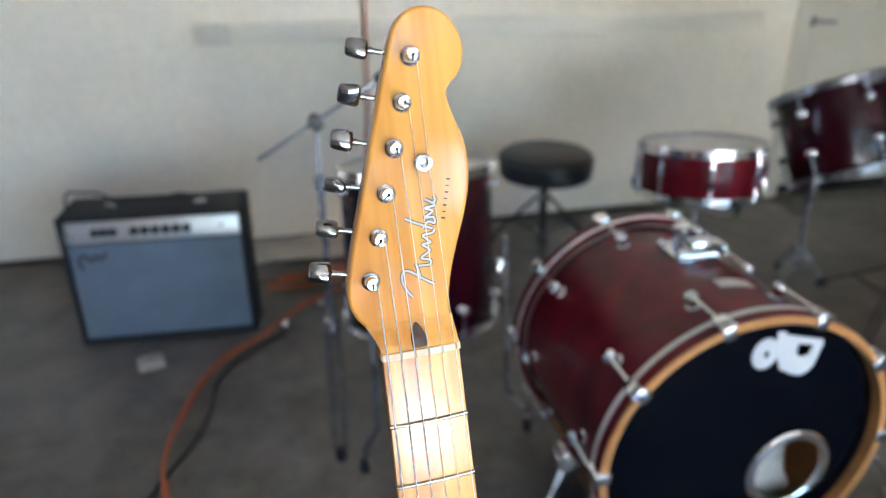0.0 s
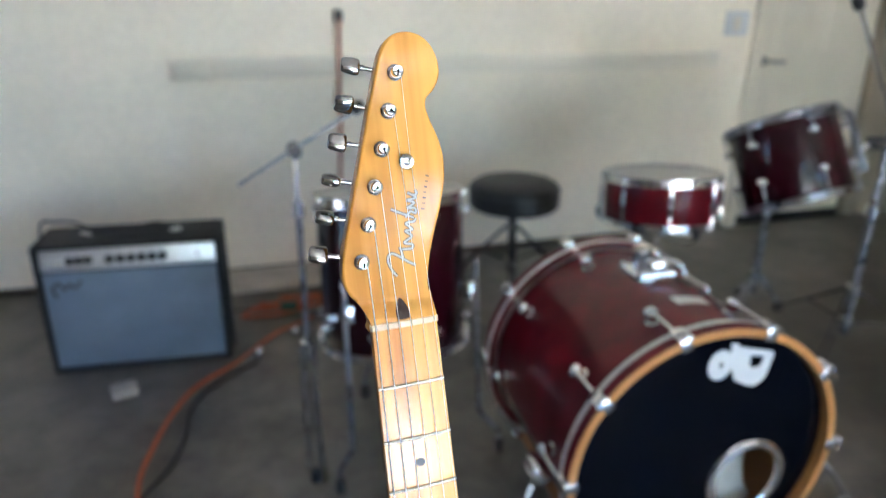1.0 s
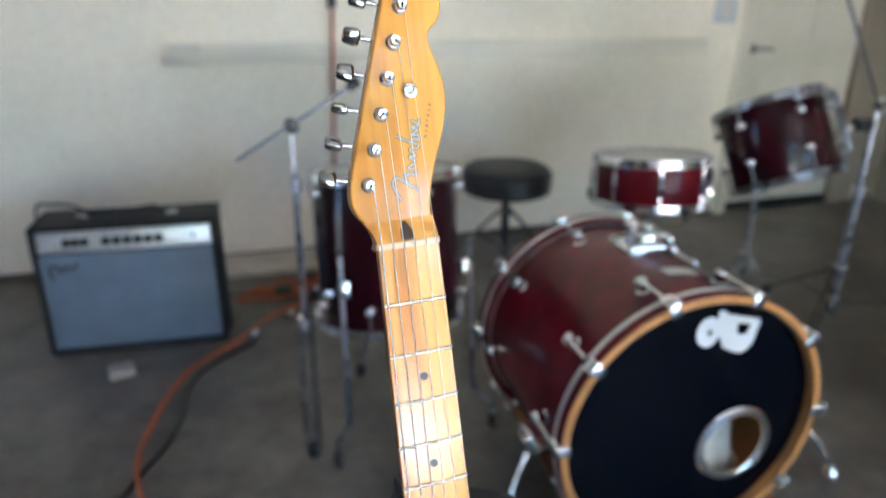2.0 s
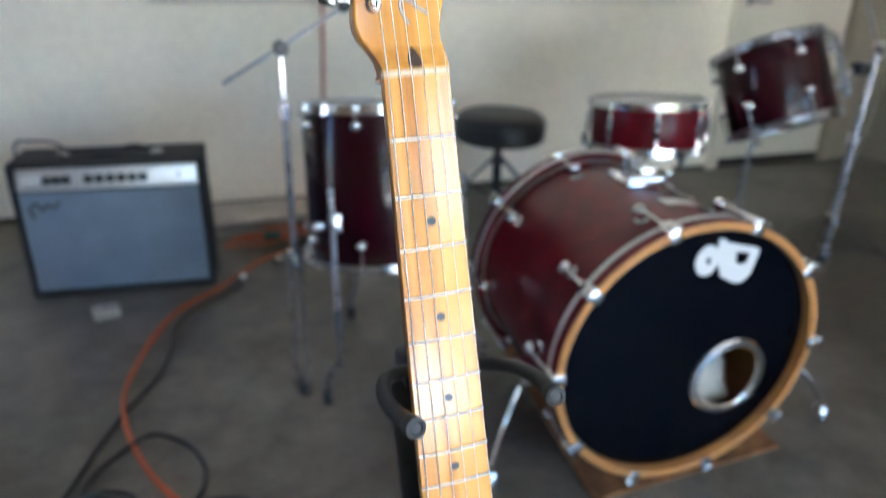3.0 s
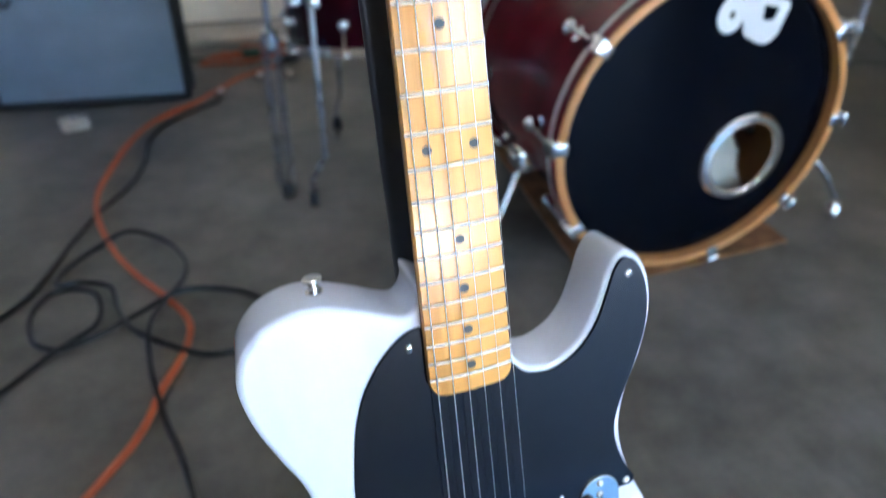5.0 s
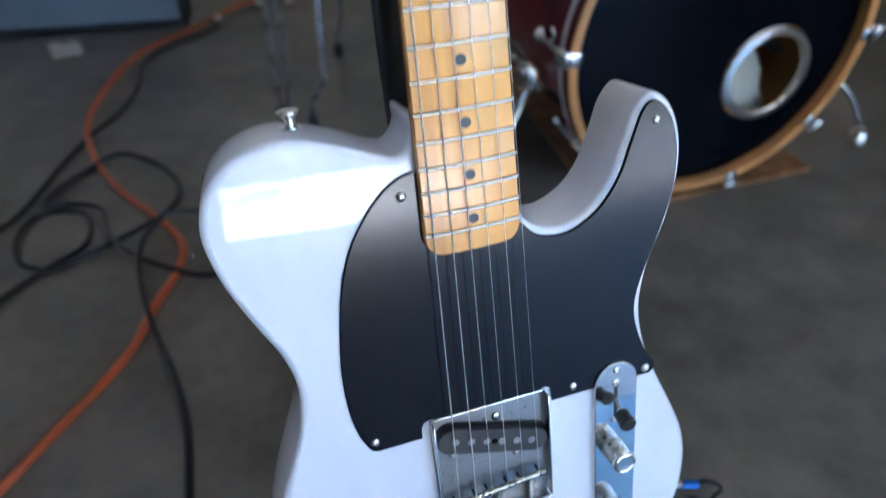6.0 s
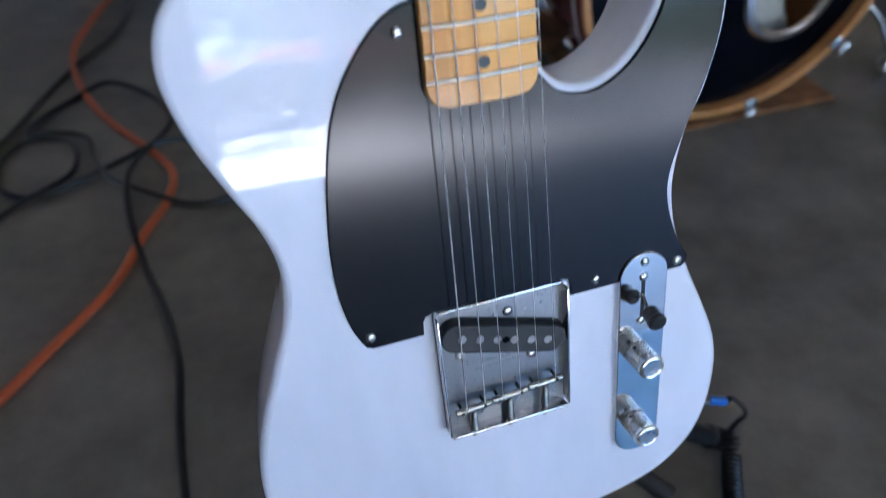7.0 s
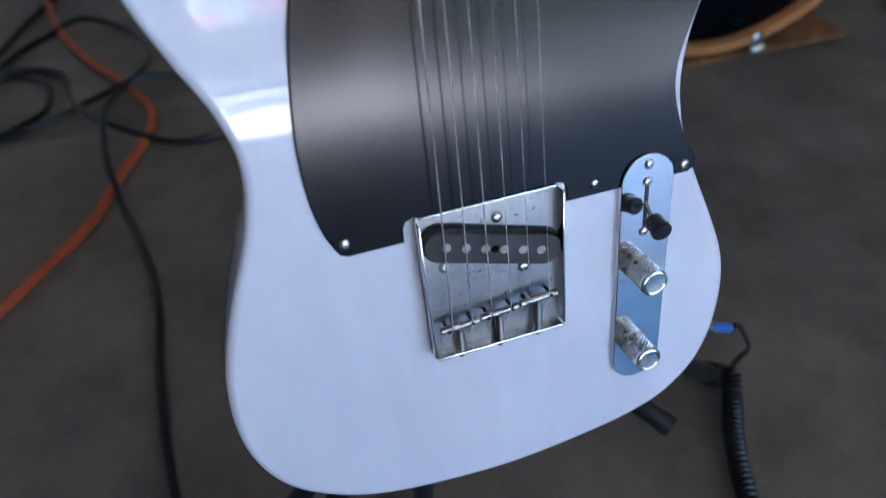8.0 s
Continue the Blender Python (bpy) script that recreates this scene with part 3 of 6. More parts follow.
def shade_tree(at, seed, reach_x, leaves, label):
    """An unseen small broad tree, added to cast shade outside: tapered trunk, forked limbs and a loose crown that lets
    flecks of sun through.
    """
    rng = np.random.default_rng(seed)
    base = Vector(at)
    r = root("shade_tree", Matrix.Translation(base), label, "tree")
    bm = bmesh.new()
    fork = Vector((-0.15, 0.05, 2.0))
    add_tube(bm, [Vector((0, 0, 0)), Vector((0.03, 0, 0.7)), Vector((-0.06, 0.02, 1.4)), fork], [0.16, 0.13, 0.115, 0.10], 10)
    tips = []
    for k in range(9):
        a = 2 * math.pi * k / 9 + rng.uniform(-0.2, 0.2)
        reach = rng.uniform(0.9, 2.6) * (1.25 if math.cos(a) * reach_x > 0 else 0.8)
        tip = fork + Vector((reach * math.cos(a), 0.62 * reach * math.sin(a), rng.uniform(0.8, 1.7)))
        mid = fork.lerp(tip, 0.5) + Vector((0, 0, 0.25))
        add_tube(bm, [fork - Vector((0, 0, 0.1)), mid, tip], [0.07, 0.04, 0.015], 7)
        tips += [tip, fork.lerp(tip, 0.6) + Vector((0, 0, 0.4))]
    part("trunk", bm, M_BARK, r)
    n = leaves
    which = rng.integers(0, len(tips), n)
    p = np.array([tuple(t) for t in tips])[which] + rng.normal(0, 1, (n, 3)) * (0.36, 0.30, 0.20)
    d1, d2 = rng.normal(size=(2, n, 3))
    d1 /= np.linalg.norm(d1, axis=1)[:, None]
    d2 -= d1 * (d1 * d2).sum(1)[:, None]
    d2 /= np.linalg.norm(d2, axis=1)[:, None]
    s = rng.uniform(0.05, 0.11, n)[:, None]
    v = np.stack([p - d1 * s, p - d2 * s * 0.5, p + d1 * s, p + d2 * s * 0.5], 1).reshape(-1, 3)
    me = bpy.data.meshes.new("crown")
    me.from_pydata(v.tolist(), [], (np.arange(n)[:, None] * 4 + np.arange(4)).tolist())
    me.materials.append(M_LEAF)
    crown = new("crown", me)
    crown.parent = r
    return r


shade_tree((3.55, -4.35, -0.02), 8, -1, 10500, "unseen broad leafy tree added to shade the driveway")
shade_tree((0.9, -7.6, -0.1), 33, 1, 8000, "unseen leafy tree with a low crown added to shade the road")
shade_tree((-1.9, -4.9, -0.02), 21, 1, 5200, "unseen slender leafy tree added to dapple the driveway")


def blue_reflector():
    """An unseen thin pale blue sheet, added on the floor before the guitar to put blue into the chrome control plate.
    """
    nx, ny = 30, 26
    bm = bmesh.new()
    grid = []
    for j in range(ny + 1):
        row = []
        for i in range(nx + 1):
            x, y = 0.16 + 0.50 * i / nx, -0.76 + 0.34 * j / ny
            z = 0.006 + 0.010 * max(0, noise.noise(Vector((x * 7, y * 5, 0.3)))) + 0.004 * max(0, noise.noise(Vector((x * 17, y * 21, 2.3))))
            row.append(bm.verts.new((x + 0.012 * noise.noise(Vector((y * 6, x, 1))), y + 0.012 * noise.noise(Vector((x * 6, y, 4))), z)))
        grid.append(row)
    for j in range(ny):
        for i in range(nx):
            bm.faces.new((grid[j][i], grid[j][i + 1], grid[j + 1][i + 1], grid[j + 1][i]))
    got = bmesh.ops.extrude_face_region(bm, geom=list(bm.faces))
    for v in got["geom"]:
        if isinstance(v, bmesh.types.BMVert):
            v.co.z -= 0.004
    bmesh.ops.recalc_face_normals(bm, faces=bm.faces)
    return tagged(part("blue_reflector", bm, mat("pale_blue_reflector", (0.30, 0.56, 0.92), rough=0.85, grain=0.1, scale=20, fine=400, bump=0.3)), "unseen pale blue sheet added as a reflector for the control plate", "cloth sheet")


blue_reflector()


# ---- the guitar ----
# Its own frame: x to the treble side, y to the back, z up the neck; built from the nut, hung 0.77 over the strap end.
NUT = Vector((0.0, 0.0, 0.9327))
LEAN = Matrix(((0.99879, 0.00224, -0.04911), (0.00902, 0.97366, 0.22782), (0.04833, -0.22799, 0.97246)))
G_NUT = Matrix.Translation(NUT) @ LEAN.to_4x4()
BASE = Vector((0, 0.03, -0.77))
guitar = root("electric_guitar", G_NUT @ Matrix.Translation(BASE), "white single-cutaway electric guitar with a maple neck, leaning on its stand", "guitar")
SCALE = 0.6477
TOP = 0.0095


def gpart(name, bm, material, parent=None, label="", angle=40, smooth=True):
    bmesh.ops.translate(bm, verts=bm.verts, vec=-BASE)
    return part(name, bm, material, parent or guitar, label, smooth, angle)


def fret_z(n):
    return -SCALE * (1 - 2 ** (-n / 12))


def half_width(z):
    return 0.0205 + 0.0068 * (-z) / 0.455


BODY = [(-0.0255, -0.3925), (-0.0268, -0.4020), (-0.0300, -0.4085), (-0.0355, -0.4120), (-0.0455, -0.4090), (-0.0560, -0.4040), (-0.072, -0.3978), (-0.0835, -0.3945), (-0.0990, -0.3940), (-0.1165, -0.4000), (-0.1290, -0.4120), (-0.1350, -0.4260), (-0.1362, -0.4410),
        (-0.1315, -0.464), (-0.1215, -0.490), (-0.112, -0.512), (-0.1075, -0.536), (-0.112, -0.563), (-0.122, -0.588), (-0.134, -0.618), (-0.143, -0.648),
        (-0.1465, -0.680), (-0.1430, -0.7080), (-0.1328, -0.7310), (-0.1160, -0.7482), (-0.0908, -0.7625), (-0.0555, -0.7715), (0.0055, -0.7766), (0.0665, -0.7710),
        (0.1010, -0.7630), (0.1210, -0.7525), (0.1385, -0.7335), (0.1478, -0.7086), (0.1507, -0.6781), (0.1471, -0.6520), (0.1372, -0.6259), (0.1246, -0.5975), (0.1159, -0.5753), (0.1108, -0.5554), (0.1092, -0.5345),
        (0.1140, -0.509), (0.125, -0.482), (0.132, -0.452), (0.131, -0.427), (0.123, -0.409), (0.111, -0.4025), (0.101, -0.412), (0.094, -0.430),
        (0.085, -0.450), (0.073, -0.463), (0.056, -0.4705), (0.040, -0.467), (0.0305, -0.455), (0.029, -0.435), (0.012, -0.415), (-0.012, -0.400)]


def guitar_body():
    line = [(p.x, p.y) for p in spline([(x, z, 0) for x, z in BODY], 5, True)]
    return gpart("body", slab(line, TOP, TOP + 0.0445, 0.0042, 4), M_WHITE, label="glossy white body with faint wood grain", angle=50)


body = guitar_body()

GUARD_L = [(-0.028, -0.4205), (-0.036, -0.4225), (-0.046, -0.429), (-0.057, -0.441), (-0.067, -0.457), (-0.074, -0.477), (-0.079, -0.502), (-0.0825, -0.530), (-0.0825, -0.556), (-0.0795, -0.575), (-0.0755, -0.586)]
GUARD_R = [(0.1195, -0.5835), (0.111, -0.568), (0.1045, -0.548), (0.1035, -0.531), (0.109, -0.511), (0.119, -0.486), (0.1265, -0.461), (0.128, -0.437), (0.1235, -0.418), (0.1165, -0.4085), (0.110, -0.4065), (0.104, -0.4125),
           (0.098, -0.428), (0.090, -0.448), (0.077, -0.4645), (0.059, -0.474), (0.041, -0.472), (0.031, -0.463), (0.024, -0.455)]


def pickguard():
    left = [(p.x, p.y) for p in spline([(x, z, 0) for x, z in GUARD_L], 5)]
    right = [(p.x, p.y) for p in spline([(x, z, 0) for x, z in GUARD_R], 5)]
    low = [(-0.0735, -0.5895), (-0.070, -0.591), (-0.042, -0.591), (-0.0415, -0.583), (-0.040, -0.580), (-0.0365, -0.5785), (0.0395, -0.5785), (0.0435, -0.5795), (0.0445, -0.5835), (0.0450, -0.5905), (0.1155, -0.5905), (0.119, -0.588)]
    guard = gpart("pickguard", slab(left + low + right, TOP - 0.0020, TOP + 0.0006, 0.0007, 2), M_GUARD, label="black satin single-ply pickguard", angle=50)
    for x, z in ((-0.0358, -0.4325), (0.1138, -0.4175), (-0.0707, -0.5834), (0.0600, -0.5836), (0.1126, -0.5852)):
        screw(x, z, TOP - 0.0020, guard, 0.0029)
    return guard


def screw(x, z, y, parent, r=0.003, turn=20):
    """A domed cross-head screw that faces the front."""
    m = Matrix.Translation((x, y, z)) @ Matrix.Rotation(radians(90), 4, "X")
    bm = lathe([(r, -0.0004), (r, 0.0002), (r * 0.85, 0.0008), (r * 0.5, 0.0012), (r * 0.3, 0.0013), (r * 0.22, 0.0006), (0, 0.0005)], m, 14)
    return gpart("screw", bm, M_NICKEL, parent, "small domed cross-head screw")


pickguard()


def neck():
    """One-piece maple neck: a cambered face, rolled edges and a rounded back."""
    bm = bmesh.new()
    zs = [0.001 - 0.0155 * k for k in range(30)] + [-0.4555, -0.4595, -0.4625, -0.4648, -0.4664, -0.4672]
    rings = []
    for z in zs:
        w = half_width(z)
        if z < -0.457:
            over = (-0.457 - z) / 0.0102
            w -= 0.0095 * (1 - math.sqrt(max(0, 1 - over ** 2.2)))
        deep = 0.0205 + 0.0025 * (-z) / 0.45
        if z < -0.385:
            deep += 0.003 * min(1, (-0.385 - z) / 0.03)
        sec = []
        for k in range(13):
            x = -w * 0.965 + 2 * w * 0.965 * k / 12
            sec.append((x, x * x / 2 / 0.184))
        edge = w * w / 2 / 0.184
        sec.append((w * 0.995, edge + 0.0011))
        sec.append((w, edge + 0.0028))
        for k in range(1, 12):
            a = math.pi * k / 12
            sec.append((w * math.cos(a), 0.006 + (deep - 0.006) * math.sin(a) ** 0.8))
        sec.append((-w, edge + 0.0028))
        sec.append((-w * 0.995, edge + 0.0011))
        rings.append([bm.verts.new((x, y, z)) for x, y in sec])
    for a, b in zip(rings, rings[1:]):
        n = len(a)
        for k in range(n):
            bm.faces.new((a[k], a[(k + 1) % n], b[(k + 1) % n], b[k]))
    bm.faces.new(rings[0])
    bm.faces.new(rings[-1])
    bmesh.ops.recalc_face_normals(bm, faces=bm.faces)
    return gpart("neck", bm, M_MAPLE, label="amber lacquered maple neck", angle=35)


nk = neck()


def frets():
    for n in range(1, 22):
        z = fret_z(n)
        w = half_width(z) - 0.0004
        line = [(x, x * x / 2 / 0.184 - 0.0001, z) for x in [-w + 2 * w * k / 12 for k in range(13)]]
        gpart("fret", tube(line, 0.00122, 10), M_FRET, nk)
    for n in (3, 5, 7, 9, 12, 15, 17, 19, 21):
        z = (fret_z(n) + fret_z(n - 1)) / 2
        for x in ((-0.0133, 0.0133) if n == 12 else (0.0,)):
            bm = lathe([(0, -0.0005), (0.0029, -0.0005), (0.0029, 0.0002), (0, 0.0002)], Matrix.Translation((x, x * x / 2 / 0.184, z)) @ Matrix.Rotation(radians(90), 4, "X"), 16)
            gpart("fret_marker", bm, M_DOT, nk, "round black inlay dot")


frets()

STRING_R = (0.00042, 0.00035, 0.00028, 0.00021, 0.00017, 0.00015)
NUT_X = [-0.0178 + 0.00712 * k for k in range(6)]
SADDLE_X = [-0.0252 + 0.01108 * k for k in range(6)]
SADDLE_Z = (-0.6455, -0.6445, -0.6435, -0.6425, -0.6415, -0.6405)


def nut():
    bm = bmesh.new()
    xs = [-0.0208, -0.0198]
    for x in NUT_X:
        xs += [x - 0.0007, x - 0.0003, x + 0.0003, x + 0.0007]
    xs += [0.0198, 0.0208]
    tops = []
    for i, x in enumerate(xs):
        y = -0.0019 + x * x / 2 / 0.184
        if any(abs(x - q) < 0.0004 for q in NUT_X):
            y += 0.0012
        if i in (0, len(xs) - 1):
            y += 0.001
        tops.append((x, y))
    rows = []
    for z, dy in ((0.0, 0.0), (0.0034, 0.0004)):
        rows.append(([bm.verts.new((x, y + dy, z)) for x, y in tops], [bm.verts.new((x, 0.004, z)) for x, y in tops]))
    for k in range(len(xs) - 1):
        bm.faces.new((rows[0][0][k], rows[0][0][k + 1], rows[1][0][k + 1], rows[1][0][k]))
        for a, b in rows:
            bm.faces.new((a[k], a[k + 1], b[k + 1], b[k]))
    for k in (0, -1):
        bm.faces.new((rows[0][0][k], rows[1][0][k], rows[1][1][k], rows[0][1][k]))
    bmesh.ops.recalc_face_normals(bm, faces=bm.faces)
    return gpart("nut", bm, M_BONE, label="slotted bone nut", smooth=False)


nut()

HEAD = [(-0.0200, 0.0030), (-0.0215, 0.0095), (-0.0255, 0.0165), (-0.0305, 0.0235), (-0.0328, 0.0330), (-0.0305, 0.0480), (-0.0225, 0.0750), (-0.0148, 0.1000), (-0.0070, 0.1260), (0.0000, 0.1480), (0.0052, 0.1620), (0.0115, 0.1690), (0.0200, 0.1712),
        (0.0285, 0.1690), (0.0350, 0.1630), (0.0385, 0.1540), (0.0385, 0.1450), (0.0348, 0.1375), (0.0295, 0.1325), (0.0285, 0.1270), (0.0310, 0.1175), (0.0345, 0.1075), (0.0362, 0.0960), (0.0352, 0.0830), (0.0315, 0.0690), (0.0265, 0.0550), (0.0222, 0.0420),
        (0.0196, 0.0310), (0.0185, 0.0220), (0.0192, 0.0120), (0.0203, 0.0030), (0.0203, -0.0020), (0.0, -0.0030), (-0.0200, -0.0020)]
FACE = 0.0058


def headstock():
    bm = slab([(p.x, p.y) for p in spline([(x, z, 0) for x, z in HEAD], 4, True)], FACE, FACE + 0.0145, 0.0016, 3)
    ob = gpart("headstock", bm, M_HEAD, label="amber maple six-in-line headstock", angle=50)
    # the scoop from the face up to the nut
    bm = bmesh.new()
    rows = []
    for k in range(9):
        a = k / 8
        z = 0.0032 + 0.0145 * a
        y = FACE * (1 - math.cos(math.pi * min(1, a))) / 2 * 1.0
        w0, w1 = -0.0202 - 0.0058 * a ** 1.5, 0.0201 - 0.0008 * a
        rows.append([bm.verts.new((w0 + (w1 - w0) * q / 6, y - 0.00005, z)) for q in range(7)] + [bm.verts.new((w1, 0.012, z)), bm.verts.new((w0, 0.012, z))])
    for a, b in zip(rows, rows[1:]):
        n = len(a)
        for q in range(n):
            bm.faces.new((a[q], a[(q + 1) % n], b[(q + 1) % n], b[q]))
    bm.faces.new(rows[0])
    bm.faces.new(rows[-1])
    bmesh.ops.recalc_face_normals(bm, faces=bm.faces)
    gpart("scoop", bm, M_HEAD, ob)
    drop = [(-0.0005, 0.0165), (0.0015, 0.0145), (0.0034, 0.0105), (0.0036, 0.0070), (0.0030, 0.0048), (-0.0005, 0.0044), (-0.0038, 0.0048), (-0.0044, 0.0070), (-0.0040, 0.0105), (-0.0022, 0.0145)]
    bm = bmesh.new()
    ring = []
    for p in spline([(x, 0, z) for x, z in drop], 3, True):
        a = min(1, max(0, (p.z - 0.0032) / 0.0145))
        ring.append(bm.verts.new((p.x, FACE * (1 - math.cos(math.pi * a)) / 2 - 0.0004, p.z)))
    mid = bm.verts.new((-0.0005, FACE * (1 - math.cos(math.pi * 0.42)) / 2 - 0.0004, 0.0093))
    for k in range(len(ring)):
        bm.faces.new((ring[k], ring[(k + 1) % len(ring)], mid))
    bmesh.ops.recalc_face_normals(bm, faces=bm.faces)
    gpart("truss_rod_plug", bm, M_WALNUT, ob, "dark walnut teardrop plug", smooth=False)
    return ob


hs = headstock()
POSTS = [(-0.0204 + 0.00648 * k, 0.0412 + 0.0214 * k) for k in range(6)]
SHAFT = Vector((-1.0, 0.0, 0.26)).normalized()


def tuner(x, z, turn):
    """A vintage machine head: bushing, slotted post, shaft and kidney button."""
    at = Vector((x, FACE, z))
    face = Matrix.Translation(at) @ Matrix.Rotation(radians(90), 4, "X")
    t = gpart("tuner", lathe([(0.0050, -0.0002), (0.0050, 0.0008), (0.0044, 0.0016), (0.0036, 0.0019), (0.0033, 0.0016), (0.0033, 0.0)], face, 24), M_CHROME, label="chrome vintage tuning machine")
    gpart("post", lathe([(0.0030, -0.001), (0.0030, 0.0040), (0.0026, 0.0046), (0.0025, 0.0068), (0.0031, 0.0078), (0.0031, 0.0092), (0.0028, 0.0095), (0.0022, 0.0094), (0.0012, 0.0092), (0, 0.0092)], face, 24), M_CHROME, t)
    slot = box((0.0006, 0.0008, 0.0022), (0, -0.0093, -0.0015), 0, Matrix.Translation(at) @ Matrix.Rotation(radians(turn - 25), 4, "Y"))
    gpart("slot", slot, M_HOLE, t)
    gpart("post_hole", lathe([(0, 0.0080), (0.0007, 0.0080), (0.0007, 0.0094), (0, 0.0094)], face, 14), M_HOLE, t)
    wind = [(0.0030 * math.cos(a), -0.0020 - 0.00055 * a / 6.28, 0.0030 * math.sin(a)) for a in [k * 0.5 for k in range(38)]]
    gpart("winding", tube([at + Vector(p) for p in wind], 0.0003, 6), M_STRING, t)
    s0 = at + Vector((0, 0.0085, 0.0005)) + SHAFT * 0.006
    s1 = at + Vector((0, 0.0085, 0.0005)) + SHAFT * 0.0195
    gpart("shaft", rod(s0, s1, 0.0013, 12), M_TUNER, t)
    gpart("collar", rod(s1 - SHAFT * 0.003, s1, 0.0017, 12), M_TUNER, t)
    # the button: a waisted, rounded block turned about its shaft
    bm = bmesh.new()
    bmesh.ops.create_uvsphere(bm, u_segments=28, v_segments=18, radius=1.0)
    for v in bm.verts:
        c = Vector([math.copysign(abs(q) ** 0.42, q) for q in v.co])
        full = 0.55 + 0.45 * max(0.0, 1 - c.y * c.y - 0.5 * c.z * c.z)
        groove = 0.0009 * math.exp(-((c.y - 0.15) / 0.16) ** 2)
        v.co = Vector((c.x * (0.0040 * full - groove), c.y * (0.0053 - 0.0006 * c.z), 0.0054 + c.z * 0.0056))
    bmesh.ops.transform(bm, matrix=frame_to(s1, s1 + SHAFT) @ Matrix.Rotation(radians(turn), 4, "Z"), verts=bm.verts)
    gpart("button", bm, M_TUNER, t, angle=60)


for (x, z), turn in zip(POSTS, (30, 60, 78, 20, -30, 35)):
    tuner(x, z, turn)


def string_tree():
    m = Matrix.Translation((0.0126, FACE, 0.0968)) @ Matrix.Rotation(radians(90), 4, "X")
    t = gpart("string_tree", lathe([(0.0047, 0.0012), (0.0047, 0.0030), (0.0040, 0.0038), (0.0026, 0.0040), (0.0022, 0.0034), (0.0017, 0.0030), (0, 0.0030)], m, 24), M_CHROME, label="round chrome string retainer")
    gpart("post", lathe(rod_profile(0.0026, 0.002), m, 14), M_CHROME, t)


string_tree()


def decals():
    """The maker's mark as a plain silver flourish with a dark edge, and the model mark as short bars."""
    flow = [(-0.0002, 0.0296), (-0.0028, 0.0335), (-0.0046, 0.0387), (-0.0041, 0.0425), (-0.0016, 0.0436), (0.0022, 0.0415), (0.0067, 0.0380), (0.0118, 0.0347)]
    bar = [(0.0032, 0.0470), (0.0043, 0.0425), (0.0048, 0.0385)]
    wave = [(0.0046, 0.0454), (0.0103, 0.0452), (0.0110, 0.0475), (0.0064, 0.0492), (0.0113, 0.0525), (0.0078, 0.0560), (0.0122, 0.0565), (0.0085, 0.0605), (0.0134, 0.0612), (0.0150, 0.0630)]
    rise = [(0.0004, 0.0701), (0.0052, 0.0675), (0.0138, 0.0634)]
    tail = [(0.0088, 0.0640), (0.0120, 0.0672), (0.0152, 0.0660), (0.0150, 0.0690), (0.0107, 0.0696), (0.0150, 0.0722), (0.0112, 0.0742), (0.0163, 0.0752), (0.0116, 0.0786), (0.0150, 0.0768), (0.0170, 0.0776), (0.0164, 0.0798)]
    for lines, r, y, m, lab in (((flow, bar, wave, rise, tail), 0.00100, FACE - 0.00012, M_BLACKINK, "dark edge of the silver maker's mark"), ((flow, bar, wave, rise, tail), 0.00058, FACE - 0.00035, M_SILVERINK, "silver script maker's mark")):
        bm = bmesh.new()
        for line in lines:
            pts = spline([(x, y, z) for x, z in line], 8)
            prev = None
            for i, p in enumerate(pts):
                d = (pts[min(i + 1, len(pts) - 1)] - pts[max(i - 1, 0)]).normalized()
                s = Vector((d.z, 0, -d.x)) * r
                now = (bm.verts.new(p + s), bm.verts.new(p - s))
                if prev:
                    bm.faces.new((prev[0], prev[1], now[1], now[0]))
                prev = now
        bmesh.ops.recalc_face_normals(bm, faces=bm.faces)
        gpart("maker_mark", bm, m, hs, lab, smooth=False)
    way = Vector((0.0063, 0, 0.0257)).normalized()
    for k in range(7):
        at = Vector((0.0199, FACE - 0.0002, 0.0680)) + way * (0.0033 * k)
        m = Matrix.Translation(at) @ Matrix.Rotation(math.atan2(way.x, way.z), 4, "Y")
        gpart("model_mark", box((0.0019, 0.0002, 0.0005 if k % 2 else 0.0008), (0, 0, 0), 0, m), M_BLACKINK, hs, "small dark bar of the model mark", smooth=False)


decals()


def strings():
    for k in range(6):
        r = STRING_R[k]
        px, pz = POSTS[k]
        side = Vector((px + 0.0028, FACE - 0.0028, pz - 0.001))
        line = [side]
        if k >= 4:
            line.append(Vector((0.0126 + (-0.0030 if k == 4 else 0.0030), FACE - 0.0008, 0.0968)))
        line += [Vector((NUT_X[k], -0.0012, 0.0022)), Vector((SADDLE_X[k], -0.0012, SADDLE_Z[k])), Vector((SADDLE_X[k] + 0.0003, 0.0075, -0.6560))]
        gpart("string", tube(line, r, 7), M_STRING, label="wound steel string" if k < 4 else "plain steel string", smooth=True)


strings()


